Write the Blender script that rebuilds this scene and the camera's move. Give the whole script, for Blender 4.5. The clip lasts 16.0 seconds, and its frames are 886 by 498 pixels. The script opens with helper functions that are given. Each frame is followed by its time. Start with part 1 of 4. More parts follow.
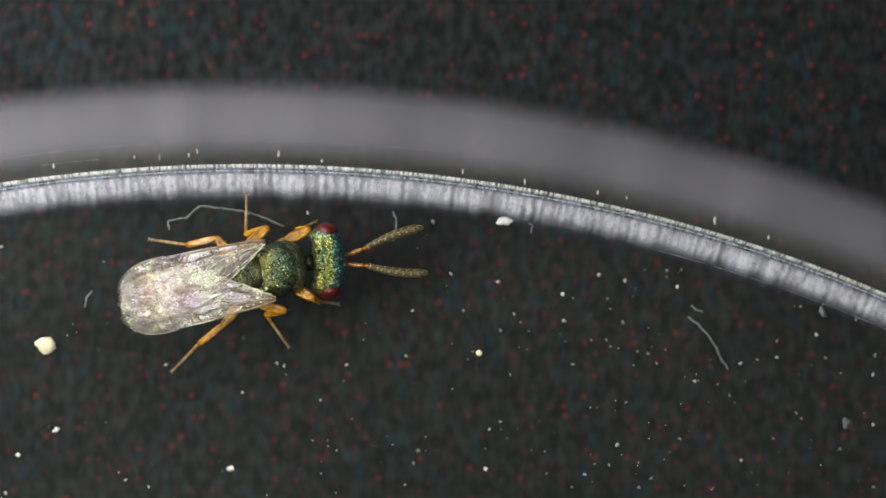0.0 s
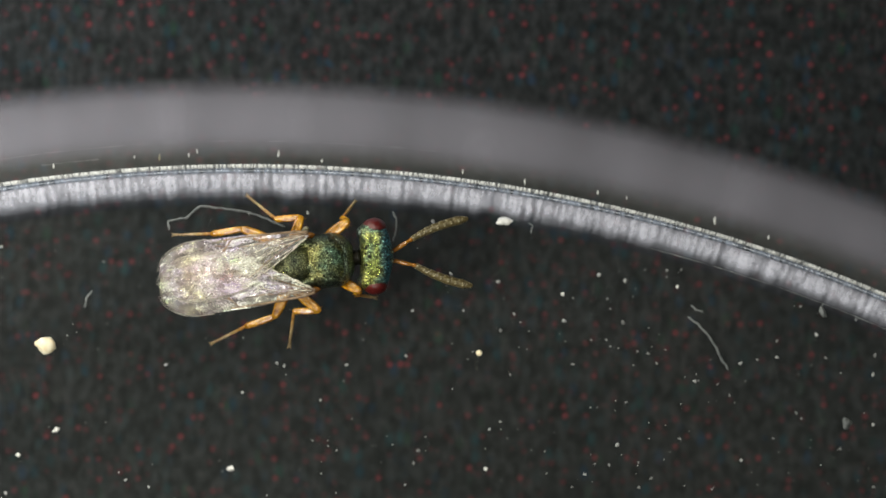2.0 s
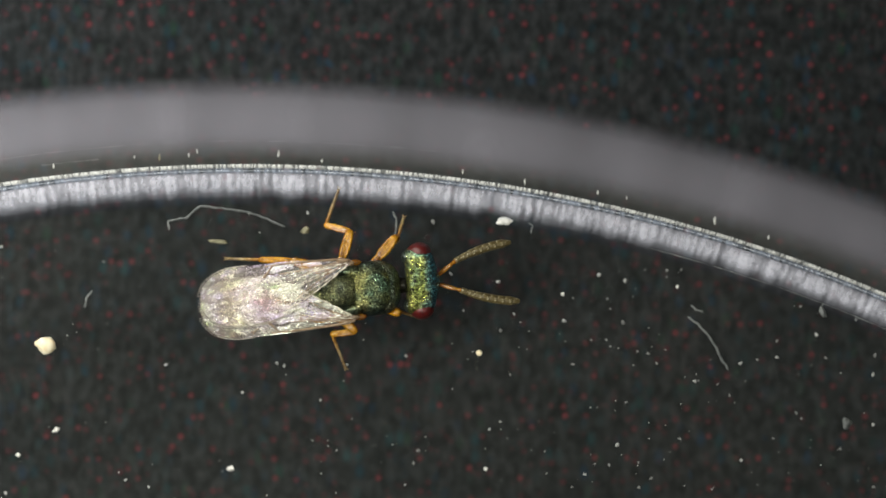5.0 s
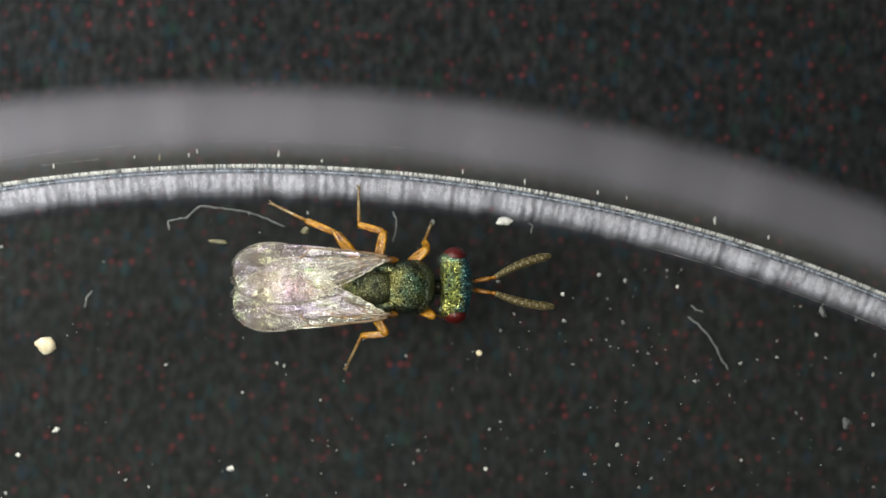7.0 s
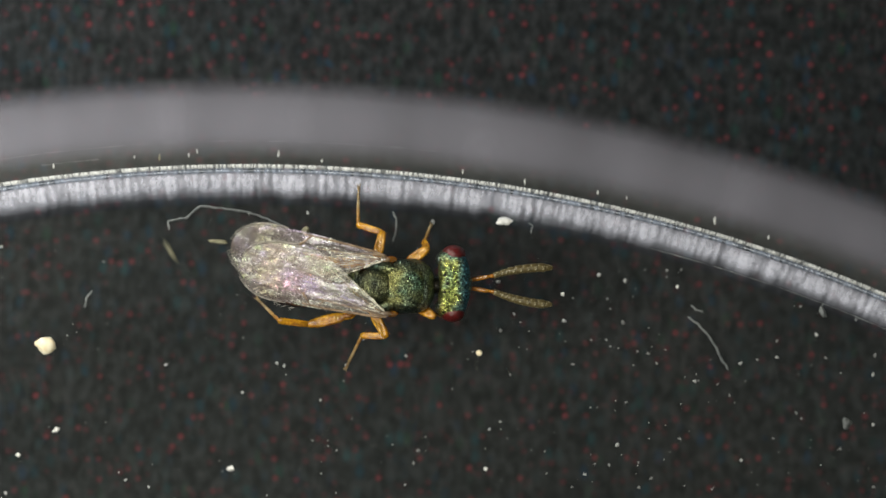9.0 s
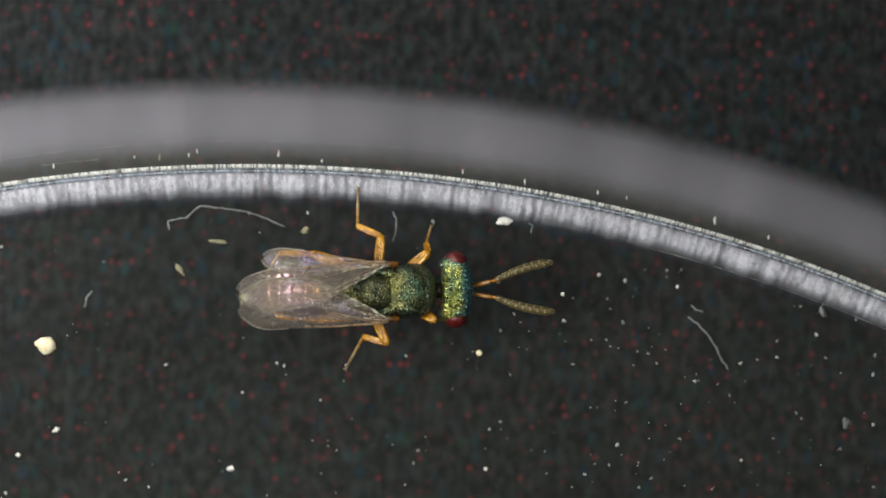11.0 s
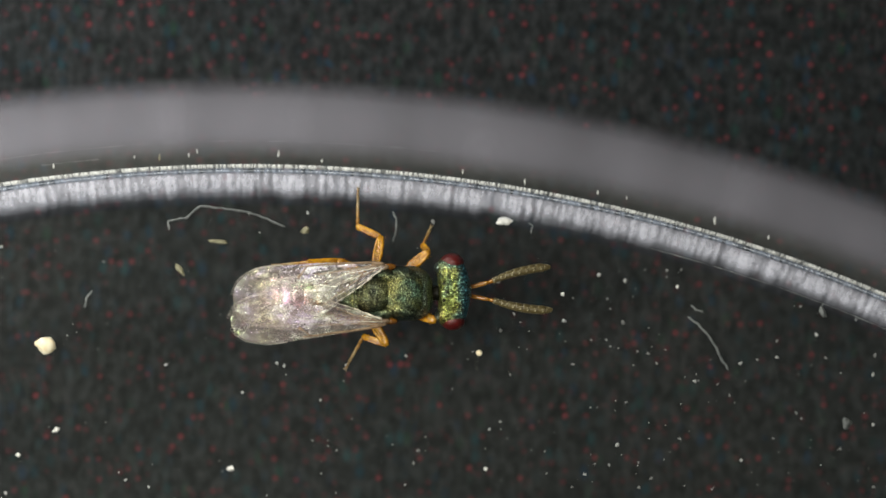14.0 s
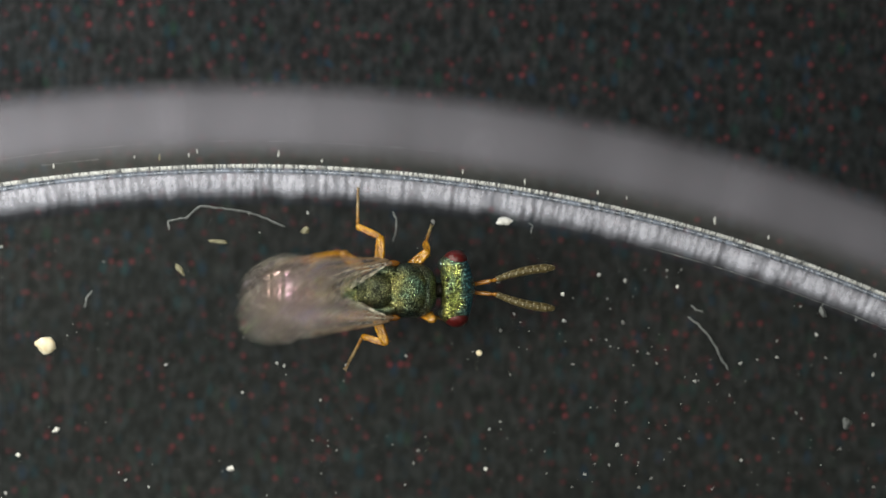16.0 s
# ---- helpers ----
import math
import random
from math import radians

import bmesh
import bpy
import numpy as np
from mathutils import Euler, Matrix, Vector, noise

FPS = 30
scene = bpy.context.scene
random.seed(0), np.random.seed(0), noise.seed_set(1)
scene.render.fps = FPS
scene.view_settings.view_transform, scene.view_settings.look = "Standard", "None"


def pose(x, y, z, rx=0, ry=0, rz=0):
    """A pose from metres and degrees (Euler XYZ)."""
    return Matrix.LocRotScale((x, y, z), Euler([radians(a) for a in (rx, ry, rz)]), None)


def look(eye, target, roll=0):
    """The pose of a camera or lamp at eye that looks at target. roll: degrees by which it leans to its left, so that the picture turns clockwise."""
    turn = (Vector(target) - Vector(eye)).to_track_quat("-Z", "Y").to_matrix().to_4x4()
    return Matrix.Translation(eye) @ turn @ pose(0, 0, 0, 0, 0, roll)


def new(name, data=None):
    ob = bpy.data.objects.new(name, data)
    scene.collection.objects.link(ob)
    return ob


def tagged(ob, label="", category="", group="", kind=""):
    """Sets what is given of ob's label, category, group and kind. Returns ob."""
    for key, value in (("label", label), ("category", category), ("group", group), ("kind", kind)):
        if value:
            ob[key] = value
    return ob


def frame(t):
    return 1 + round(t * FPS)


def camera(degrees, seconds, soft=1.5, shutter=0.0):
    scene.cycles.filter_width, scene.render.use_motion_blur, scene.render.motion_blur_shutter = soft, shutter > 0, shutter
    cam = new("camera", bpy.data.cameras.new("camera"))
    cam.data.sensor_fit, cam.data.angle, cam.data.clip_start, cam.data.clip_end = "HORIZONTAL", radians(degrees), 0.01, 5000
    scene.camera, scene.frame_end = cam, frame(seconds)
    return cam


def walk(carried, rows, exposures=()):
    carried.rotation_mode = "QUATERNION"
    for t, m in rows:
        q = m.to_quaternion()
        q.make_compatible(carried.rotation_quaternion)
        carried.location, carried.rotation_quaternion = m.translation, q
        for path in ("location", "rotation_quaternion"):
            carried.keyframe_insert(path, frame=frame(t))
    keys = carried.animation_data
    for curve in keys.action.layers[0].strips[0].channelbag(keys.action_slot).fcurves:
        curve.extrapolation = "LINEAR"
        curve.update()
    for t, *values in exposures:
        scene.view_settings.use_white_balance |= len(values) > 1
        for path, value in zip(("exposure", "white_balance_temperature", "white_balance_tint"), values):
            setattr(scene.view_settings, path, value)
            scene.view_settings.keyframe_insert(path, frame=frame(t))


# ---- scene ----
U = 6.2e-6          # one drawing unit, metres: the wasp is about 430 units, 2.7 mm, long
FLOOR = 0.0012      # height of the dish's inner floor
EYE = 0.100         # camera height over that floor
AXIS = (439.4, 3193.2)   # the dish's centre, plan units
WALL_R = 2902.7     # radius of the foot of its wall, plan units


def px(x, y, z=0.0):
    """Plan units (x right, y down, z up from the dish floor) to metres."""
    return Vector(((x - 784) * U, (441 - y) * U, FLOOR + z * U))


cam = camera(2 * math.degrees(math.atan(784 * U / EYE)), 16.0, soft=1.6, shutter=0.5)
cam.data.dof.use_dof = True
cam.data.dof.focus_distance = EYE - 70 * U
cam.data.dof.aperture_fstop = 110
ABOVE = look((0, 0, FLOOR + EYE), (0, 0, FLOOR))
walk(cam, [(0.0, ABOVE), (16.0, ABOVE)],
     exposures=[(0.0, 0, 6380, 10), (0.6, 0, 6470, 10), (11.2, 0, 6450, 10), (11.7, 0, 6440, 9), (12.0, 0, 6330, 7), (12.5, 0, 6170, 3), (12.8, 0, 6330, 7), (13.1, 0, 6450, 9.5), (14.0, 0, 6470, 10), (16.0, 0, 6470, 10)])

# ---- light: a dim room and the ring light of the microscope ----
world = bpy.data.worlds.new("room_light")
scene.world = world
world.use_nodes = True
world.node_tree.nodes["Background"].inputs["Color"].default_value = (1.0, 0.98, 0.92, 1)
world.node_tree.nodes["Background"].inputs["Strength"].default_value = 0.06
RING = 8
for k in range(RING):
    a = 2 * math.pi * (k + 0.5) / RING
    data = bpy.data.lights.new("ring_light_lamp", "AREA")
    data.shape, data.size = "DISK", 0.012
    data.energy = 0.0060
    data.color = (1.0, 0.985, 0.86)
    lamp = new("ring_light_lamp", data)
    eye = (0.030 * math.cos(a), 0.030 * math.sin(a), 0.095)
    lamp.matrix_world = look(eye, (0, 0, FLOOR))
# an added, unseen lamp that makes the left side brighter
data = bpy.data.lights.new("added_left_lamp", "AREA")
data.shape, data.size, data.energy, data.color = "DISK", 0.007, 0.0047, (1.0, 0.985, 0.88)
lamp = new("added_left_lamp", data)
lamp.matrix_world = look((-0.0124, -0.0002, 0.0176), (-0.001, 0.0, FLOOR))
# a second added, unseen lamp, low outside the dish, to lift the upper-left card
data = bpy.data.lights.new("added_low_lamp", "AREA")
data.shape, data.size, data.energy, data.color = "DISK", 0.004, 0.0013, (1.0, 0.985, 0.90)
lamp = new("added_low_lamp", data)
lamp.matrix_world = look((-0.0095, 0.0078, 0.0062), (-0.004, 0.002, 0.0))


# ---- materials ----
class Paint:
    """A node material under construction; lengths in drawing units."""

    def __init__(self, name):
        self.mat = bpy.data.materials.new(name)
        self.mat.use_nodes = True
        self.tree = self.mat.node_tree
        self.tree.nodes.clear()
        self.out = self.tree.nodes.new("ShaderNodeOutputMaterial")
        co = self.tree.nodes.new("ShaderNodeTexCoord")
        sc = self.tree.nodes.new("ShaderNodeVectorMath")
        sc.operation = "SCALE"
        sc.inputs["Scale"].default_value = 1 / U
        self.tree.links.new(co.outputs["Object"], sc.inputs[0])
        self.co = sc.outputs[0]

    def put(self, socket, value):
        if isinstance(value, bpy.types.NodeSocket):
            self.tree.links.new(value, socket)
        elif value is not None:
            if socket.type == "RGBA" and len(value) == 3:
                value = (*value, 1)
            socket.default_value = value

    def node(self, kind, **values):
        n = self.tree.nodes.new(kind)
        for k, v in values.items():
            self.put(n.inputs[k.replace("_", " ")], v)
        return n

    def noise(self, size, detail=2.0, rough=0.5, at=None, w=None):
        n = self.node("ShaderNodeTexNoise", Scale=1 / size, Detail=detail, Roughness=rough)
        if w is not None:
            n.noise_dimensions = "1D"
            self.put(n.inputs["W"], w)
        else:
            self.put(n.inputs["Vector"], at or self.co)
        return n.outputs["Fac"]

    def cells(self, size, feature="F1", at=None, rand=1.0):
        n = self.node("ShaderNodeTexVoronoi", Scale=1 / size, Randomness=rand)
        n.feature = feature
        self.put(n.inputs["Vector"], at or self.co)
        return n

    def math(self, op, a, b=0.0, c=0.0):
        n = self.tree.nodes.new("ShaderNodeMath")
        n.operation = op
        for s, v in zip(n.inputs, (a, b, c)):
            self.put(s, v)
        return n.outputs[0]

    def ramp(self, fac, *stops):
        n = self.tree.nodes.new("ShaderNodeValToRGB")
        self.put(n.inputs[0], fac)
        els = n.color_ramp.elements
        while len(els) < len(stops):
            els.new(0.5)
        for e, (p, c) in zip(els, stops):
            e.position = p
            e.color = (c, c, c, 1) if isinstance(c, (int, float)) else (*c, 1)
        return n.outputs["Color"]

    def mix(self, fac, a, b, how="MIX"):
        n = self.tree.nodes.new("ShaderNodeMix")
        n.data_type, n.blend_type = "RGBA", how
        self.put(n.inputs[0], fac)
        self.put(n.inputs[6], a)
        self.put(n.inputs[7], b)
        return n.outputs[2]

    def bump(self, height, depth, strength=1.0):
        n = self.node("ShaderNodeBump", Height=height, Strength=strength, Distance=depth * U)
        return n.outputs["Normal"]

    def split(self):
        n = self.tree.nodes.new("ShaderNodeSeparateXYZ")
        self.put(n.inputs[0], self.co)
        return n.outputs

    def solid(self, **values):
        return self.node("ShaderNodeBsdfPrincipled", **values).outputs[0]

    def blend(self, fac, a, b):
        n = self.tree.nodes.new("ShaderNodeMixShader")
        self.put(n.inputs[0], fac)
        self.put(n.inputs[1], a)
        self.put(n.inputs[2], b)
        return n.outputs[0]

    def done(self, shader):
        self.put(self.out.inputs["Surface"], shader)
        return self.mat


def card_paint():
    """Black printed card: a soft mottle with scattered red, blue and green ink dots."""
    p = Paint("black_printed_card")
    x, y, z = p.split()
    tall = p.node("ShaderNodeMapping", Vector=p.co, Scale=(1.0, 0.62, 1.0)).outputs[0]
    tone = p.math("ADD", p.math("MULTIPLY", p.noise(17.0, 2.0, 0.5, at=tall), 0.75), p.math("MULTIPLY", p.noise(46.0, 2.0, 0.5), 0.25))
    c = p.ramp(tone, (0.36, (0.0040, 0.0050, 0.0058)), (0.50, (0.0097, 0.0110, 0.0121)), (0.66, (0.0186, 0.0201, 0.0220)))
    cool = p.cells(19.0, rand=1.0, at=tall)
    pick = p.node("ShaderNodeSeparateColor", Color=cool.outputs["Color"]).outputs
    ink = p.ramp(pick[0], (0.0, (0.004, 0.026, 0.032)), (0.35, (0.007, 0.020, 0.042)), (0.6, (0.009, 0.030, 0.018)), (0.8, (0.026, 0.027, 0.030)), (1.0, (0.006, 0.034, 0.040)))
    soft = p.math("MULTIPLY", p.ramp(cool.outputs["Distance"], (0.05, 0.9), (0.62, 0.0)), p.ramp(pick[1], (0.45, 0.0), (0.85, 0.8)))
    c = p.mix(soft, c, ink)
    red = p.cells(18.5, rand=0.9)
    which = p.node("ShaderNodeSeparateColor", Color=red.outputs["Color"]).outputs
    shade = p.ramp(which[1], (0.0, (0.022, 0.010, 0.013)), (0.6, (0.046, 0.012, 0.016)), (1.0, (0.098, 0.017, 0.022)))
    there = p.math("MULTIPLY", p.ramp(red.outputs["Distance"], (0.08, 1.0), (0.42, 0.0)), p.ramp(which[0], (0.30, 0.0), (0.54, 1.0)))
    c = p.mix(there, c, shade)
    fine = p.noise(5, 2)
    c = p.mix(0.5, c, p.ramp(fine, (0.3, 0.6), (0.75, 1.35)), "MULTIPLY")
    c = p.mix(1.0, c, p.ramp(p.noise(320, 2), (0.3, (0.80, 0.86, 0.88)), (0.7, (1.15, 1.10, 1.08))), "MULTIPLY")
    return p.done(p.solid(Base_Color=c, Roughness=0.8, Specular_IOR_Level=0.12, Normal=p.bump(fine, 2.0, 0.5)))


def angle_of(p):
    """Run along the dish's rim, in units, from the dish's own centre."""
    x, y, z = p.split()
    return p.math("MULTIPLY", p.math("ARCTAN2", y, x), 2870.0)


def clear_paint(name, haze=0.03, gloss=0.04, rough=0.08, hue=(0.97, 0.98, 0.98)):
    p = Paint(name)
    clear = p.node("ShaderNodeBsdfTransparent", Color=hue).outputs[0]
    sheen = p.node("ShaderNodeBsdfGlossy", Color=(1, 1, 1), Roughness=rough).outputs[0]
    milk = p.node("ShaderNodeBsdfDiffuse", Color=(0.78, 0.77, 0.72)).outputs[0]
    h = p.math("MULTIPLY", p.ramp(p.noise(220, 4, 0.65), (0.3, 0.55), (0.75, 1.35)), haze)
    return p.done(p.blend(gloss, p.blend(h, clear, milk), sheen))


def fillet_paint(name, low, high, size, white=(0.80, 0.80, 0.84), inner=None):
    """Moulded polystyrene edge; white glare painted in streaks across it, fading towards its inner side."""
    p = Paint(name)
    a = angle_of(p)
    x, y, z = p.split()
    r = p.math("SQRT", p.math("ADD", p.math("MULTIPLY", x, x), p.math("MULTIPLY", y, y)))
    wobble = p.math("MULTIPLY", p.math("SUBTRACT", p.noise(14, 3, 0.6), 0.5), 30.0)
    coarse = p.noise(size * 5, 1.5, 0.5, w=p.math("ADD", a, p.math("MULTIPLY", wobble, 0.4)))
    fine = p.noise(size, 0.5, 0.5, w=p.math("ADD", a, p.math("MULTIPLY", wobble, 0.25)))
    spots = p.noise(8, 3, 0.6)
    place = p.node("ShaderNodeCombineXYZ", X=p.math("MULTIPLY", a, 1 / size), Y=p.math("MULTIPLY", r, 1 / (size * 2.4)), Z=0.0).outputs[0]
    dash = p.noise(1.0, 2.0, 0.55, at=place)
    s = p.math("ADD", p.math("ADD", p.math("MULTIPLY", coarse, 0.26), p.math("MULTIPLY", dash, 0.34)), p.math("ADD", p.math("MULTIPLY", fine, 0.24), p.math("MULTIPLY", spots, 0.16)))
    fac = p.ramp(s, (0.39, low), (0.50, low + (high - low) * 0.5), (0.61, high))
    if inner:
        fade_at = p.math("ADD", p.math("ADD", r, p.math("MULTIPLY", wobble, 0.22)), p.math("MULTIPLY", p.math("SUBTRACT", coarse, 0.5), 9.0))
        scaled = p.math("DIVIDE", p.math("SUBTRACT", fade_at, inner[0]), inner[1] - inner[0])
        fac = p.math("MULTIPLY", fac, p.ramp(scaled, (0.0, 0.01), (0.20, 0.04), (0.27, 0.14), (0.38, 0.30), (0.50, 0.70), (0.62, 1.0), (0.80, 1.0), (0.95, 0.9), (1.0, 0.6)))
    clear = p.node("ShaderNodeBsdfTransparent", Color=(0.93, 0.95, 0.97)).outputs[0]
    body = p.solid(Base_Color=white, Roughness=0.4, Normal=p.bump(s, 6.0, 0.6))
    return p.done(p.blend(fac, clear, body))


def rim_paint():
    p = Paint("frosted_polystyrene_rim")
    a = angle_of(p)
    s = p.math("ADD", p.math("MULTIPLY", p.noise(150, 3, 0.6, w=a), 0.6), p.math("MULTIPLY", p.noise(90, 3, 0.6), 0.4))
    fac = p.ramp(s, (0.34, 0.32), (0.66, 0.70))
    clear = p.node("ShaderNodeBsdfTransparent", Color=(0.9, 0.9, 0.92)).outputs[0]
    body = p.node("ShaderNodeBsdfDiffuse", Color=(0.150, 0.146, 0.172)).outputs[0]
    return p.done(p.blend(fac, clear, body))


def chitin_paint(name, dark, gold, cool, pit=3.3, depth=2.0, metal=0.9, rough=0.28, front=False, sides=None, speck=0.5):
    """Green-gold metallic cuticle with a fine, even net of scale-like pits."""
    p = Paint(name)
    cell = p.cells(pit, rand=0.8)
    d = cell.outputs["Distance"]
    patch = p.noise(30, 2.0, 0.5)
    c = p.mix(p.ramp(patch, (0.36, 0.0), (0.66, 1.0)), dark, gold)
    c = p.mix(p.ramp(p.noise(42, 2), (0.47, 0.0), (0.66, 0.9)), c, cool)
    x, y, z = p.split()
    if sides:
        wide = p.math("ADD", p.math("ABSOLUTE", y), p.math("MULTIPLY", p.noise(18, 2), 20))
        c = p.mix(p.ramp(p.math("MULTIPLY", wide, 1 / 60), (0.50, 0.0), (0.85, 0.85)), c, sides)
    if front:
        ahead = p.math("ADD", x, p.math("MULTIPLY", p.math("SUBTRACT", p.noise(12, 2), 0.5), 16.0))
        c = p.mix(p.ramp(p.math("MULTIPLY_ADD", ahead, 1 / 60, 0.5), (0.58, 0.0), (0.84, 1.0)), c, (0.15, 0.46, 0.58))
    c = p.mix(0.8, c, p.ramp(cell.outputs["Color"], (0.0, 1 - speck), (0.6, 1.0), (1.0, 1 + speck)), "MULTIPLY")
    # glints painted in: colour brighter at each cell's centre, darker at its border
    c = p.mix(0.85, c, p.ramp(d, (0.10, 1.7), (0.34, 0.95), (0.56, 0.18)), "MULTIPLY")
    r = p.math("ADD", p.math("MULTIPLY", p.noise(9, 2), 0.2), rough - 0.1)
    height = p.math("ADD", d, p.math("MULTIPLY", p.noise(pit * 2.2, 2), 0.8))
    return p.done(p.solid(Base_Color=c, Metallic=metal, Roughness=r, Normal=p.bump(height, depth, 1.0)))


def gaster_paint():
    """Polished black-brown abdomen: golden at its base, purple-bronze behind; pink to lilac highlight painted along its
    back.
    """
    p = Paint("polished_abdomen")
    x, y, z = p.split()
    run = p.math("ADD", p.math("MULTIPLY", x, -1 / 150), p.math("MULTIPLY", p.math("SUBTRACT", p.noise(14, 2), 0.5), 0.10))
    c = p.ramp(run, (0.0, (0.24, 0.14, 0.02)), (0.14, (0.40, 0.27, 0.03)), (0.24, (0.24, 0.13, 0.06)), (0.36, (0.20, 0.115, 0.12)), (0.55, (0.17, 0.10, 0.17)), (0.72, (0.20, 0.125, 0.115)), (0.9, (0.06, 0.07, 0.06)))
    c = p.mix(0.35, c, p.ramp(p.noise(9, 2), (0.35, 0.45), (0.7, 1.3)), "MULTIPLY")
    # darker sides in the colour keep the highlight to the middle of the back
    side = p.math("ABSOLUTE", y)
    c = p.mix(p.ramp(p.math("MULTIPLY", side, 1 / 48), (0.38, 0.0), (0.75, 0.88)), c, (0.060, 0.040, 0.024))
    fine = p.math("ADD", p.noise(4, 2), p.math("MULTIPLY", p.noise(13, 2), 1.5))
    return p.done(p.solid(Base_Color=c, Metallic=0.85, Roughness=0.22, Coat_Weight=0.5, Coat_Roughness=0.16, Coat_Tint=(1.0, 0.86, 0.92, 1), Normal=p.bump(fine, 0.7, 0.7)))


def plain_paint(name, a, b, size=12.0, rough=0.4, metal=0.0, relief=1.0, sub=0.0):
    p = Paint(name)
    n = p.noise(size, 3, 0.6)
    f = p.noise(size / 5, 2)
    c = p.mix(p.ramp(n, (0.3, 0.0), (0.7, 1.0)), a, b)
    return p.done(p.solid(Base_Color=c, Roughness=rough, Metallic=metal, Normal=p.bump(f, relief, 0.7)))


def wing_paint(name, film=0.26, tint=(0.97, 0.985, 0.93), reach=271.0):
    """Clear wing membrane, finely hairy, with lengthwise folds; its pearly, patchy and faintly coloured sheen is
    painted in.
    """
    p = Paint(name)
    hair = p.cells(3.0)
    stretch = p.node("ShaderNodeMapping", Vector=p.co, Scale=(0.35, 1.0, 1.0)).outputs[0]
    silk = p.node("ShaderNodeMapping", Vector=p.co, Rotation=(0, 0, 0.25), Scale=(0.10, 1.0, 1.0)).outputs[0]
    big = p.noise(56, 2.5, 0.6)
    hue = p.ramp(p.noise(40, 3, 0.6, at=stretch), (0.30, (0.66, 1.0, 0.54)), (0.40, (1.0, 1.0, 0.84)), (0.49, (1.0, 0.99, 0.97)), (0.56, (0.86, 0.74, 1.0)), (0.62, (1.0, 0.99, 0.94)), (0.72, (0.92, 1.0, 0.62)))
    fold = p.math("ADD", p.noise(30, 2, 0.5, at=stretch), p.math("MULTIPLY", p.noise(14, 2, 0.5), 0.30))
    crease = p.math("ABSOLUTE", p.math("SUBTRACT", p.noise(38, 2, 0.5, at=stretch), 0.5))
    relief = p.math("ADD", p.math("MULTIPLY", fold, 12.0), p.math("MULTIPLY", hair.outputs["Distance"], 1.4))
    relief = p.math("ADD", relief, p.math("MULTIPLY", p.ramp(crease, (0.0, 0.0), (0.035, 1.0)), 1.6))
    relief = p.math("ADD", relief, p.math("MULTIPLY", p.noise(8, 2, 0.5, at=silk), 2.0))
    normal = p.bump(relief, 1.0, 0.8)
    clear = p.node("ShaderNodeBsdfTransparent", Color=(0.94, 0.92, 0.90)).outputs[0]
    x, y, z = p.split()
    run = p.math("MULTIPLY", x, -1 / reach)
    zone = p.math("ADD", run, p.math("MULTIPLY", p.math("SUBTRACT", p.noise(34, 3, 0.6), 0.5), 0.5))
    film_hue = p.ramp(zone, (0.0, (0.96, 1.0, 0.98)), (0.50, (0.97, 1.0, 0.98)), (0.62, (0.84, 0.78, 1.0)), (0.72, (0.95, 0.97, 0.95)), (0.82, (1.0, 1.0, 0.70)), (0.90, (0.78, 0.78, 1.0)), (1.0, (0.80, 1.0, 0.60)))
    hue = p.mix(0.9, hue, film_hue, "MULTIPLY")
    shine = p.node("ShaderNodeBsdfGlossy", Color=p.mix(1.0, hue, tint, "MULTIPLY"), Roughness=0.29, Normal=normal).outputs[0]
    milk = p.node("ShaderNodeBsdfDiffuse", Color=(0.52, 0.41, 0.37)).outputs[0]
    # painted strength of the sheen: most before mid-wing, less at hinge and tip
    base = p.ramp(run, (0.0, 0.65), (0.12, 0.88), (0.24, 1.12), (0.42, 1.16), (0.60, 0.98), (0.85, 0.72), (1.0, 0.62))
    grain = p.ramp(hair.outputs["Distance"], (0.12, 1.4), (0.6, 0.5))
    f = p.math("MULTIPLY", p.math("MULTIPLY", p.ramp(big, (0.36, film * 0.32), (0.50, film * 0.85), (0.62, film * 1.5)), grain), base)
    f = p.math("MULTIPLY", f, p.ramp(crease, (0.0, 0.35), (0.03, 1.0)))
    f = p.math("MULTIPLY", f, p.ramp(p.noise(9, 2, 0.5, at=silk), (0.34, 0.6), (0.66, 1.4)))
    cloud = p.ramp(run, (0.0, 0.10), (0.3, 0.12), (0.65, 0.15), (1.0, 0.15))
    return p.done(p.blend(f, p.blend(cloud, clear, milk), shine))


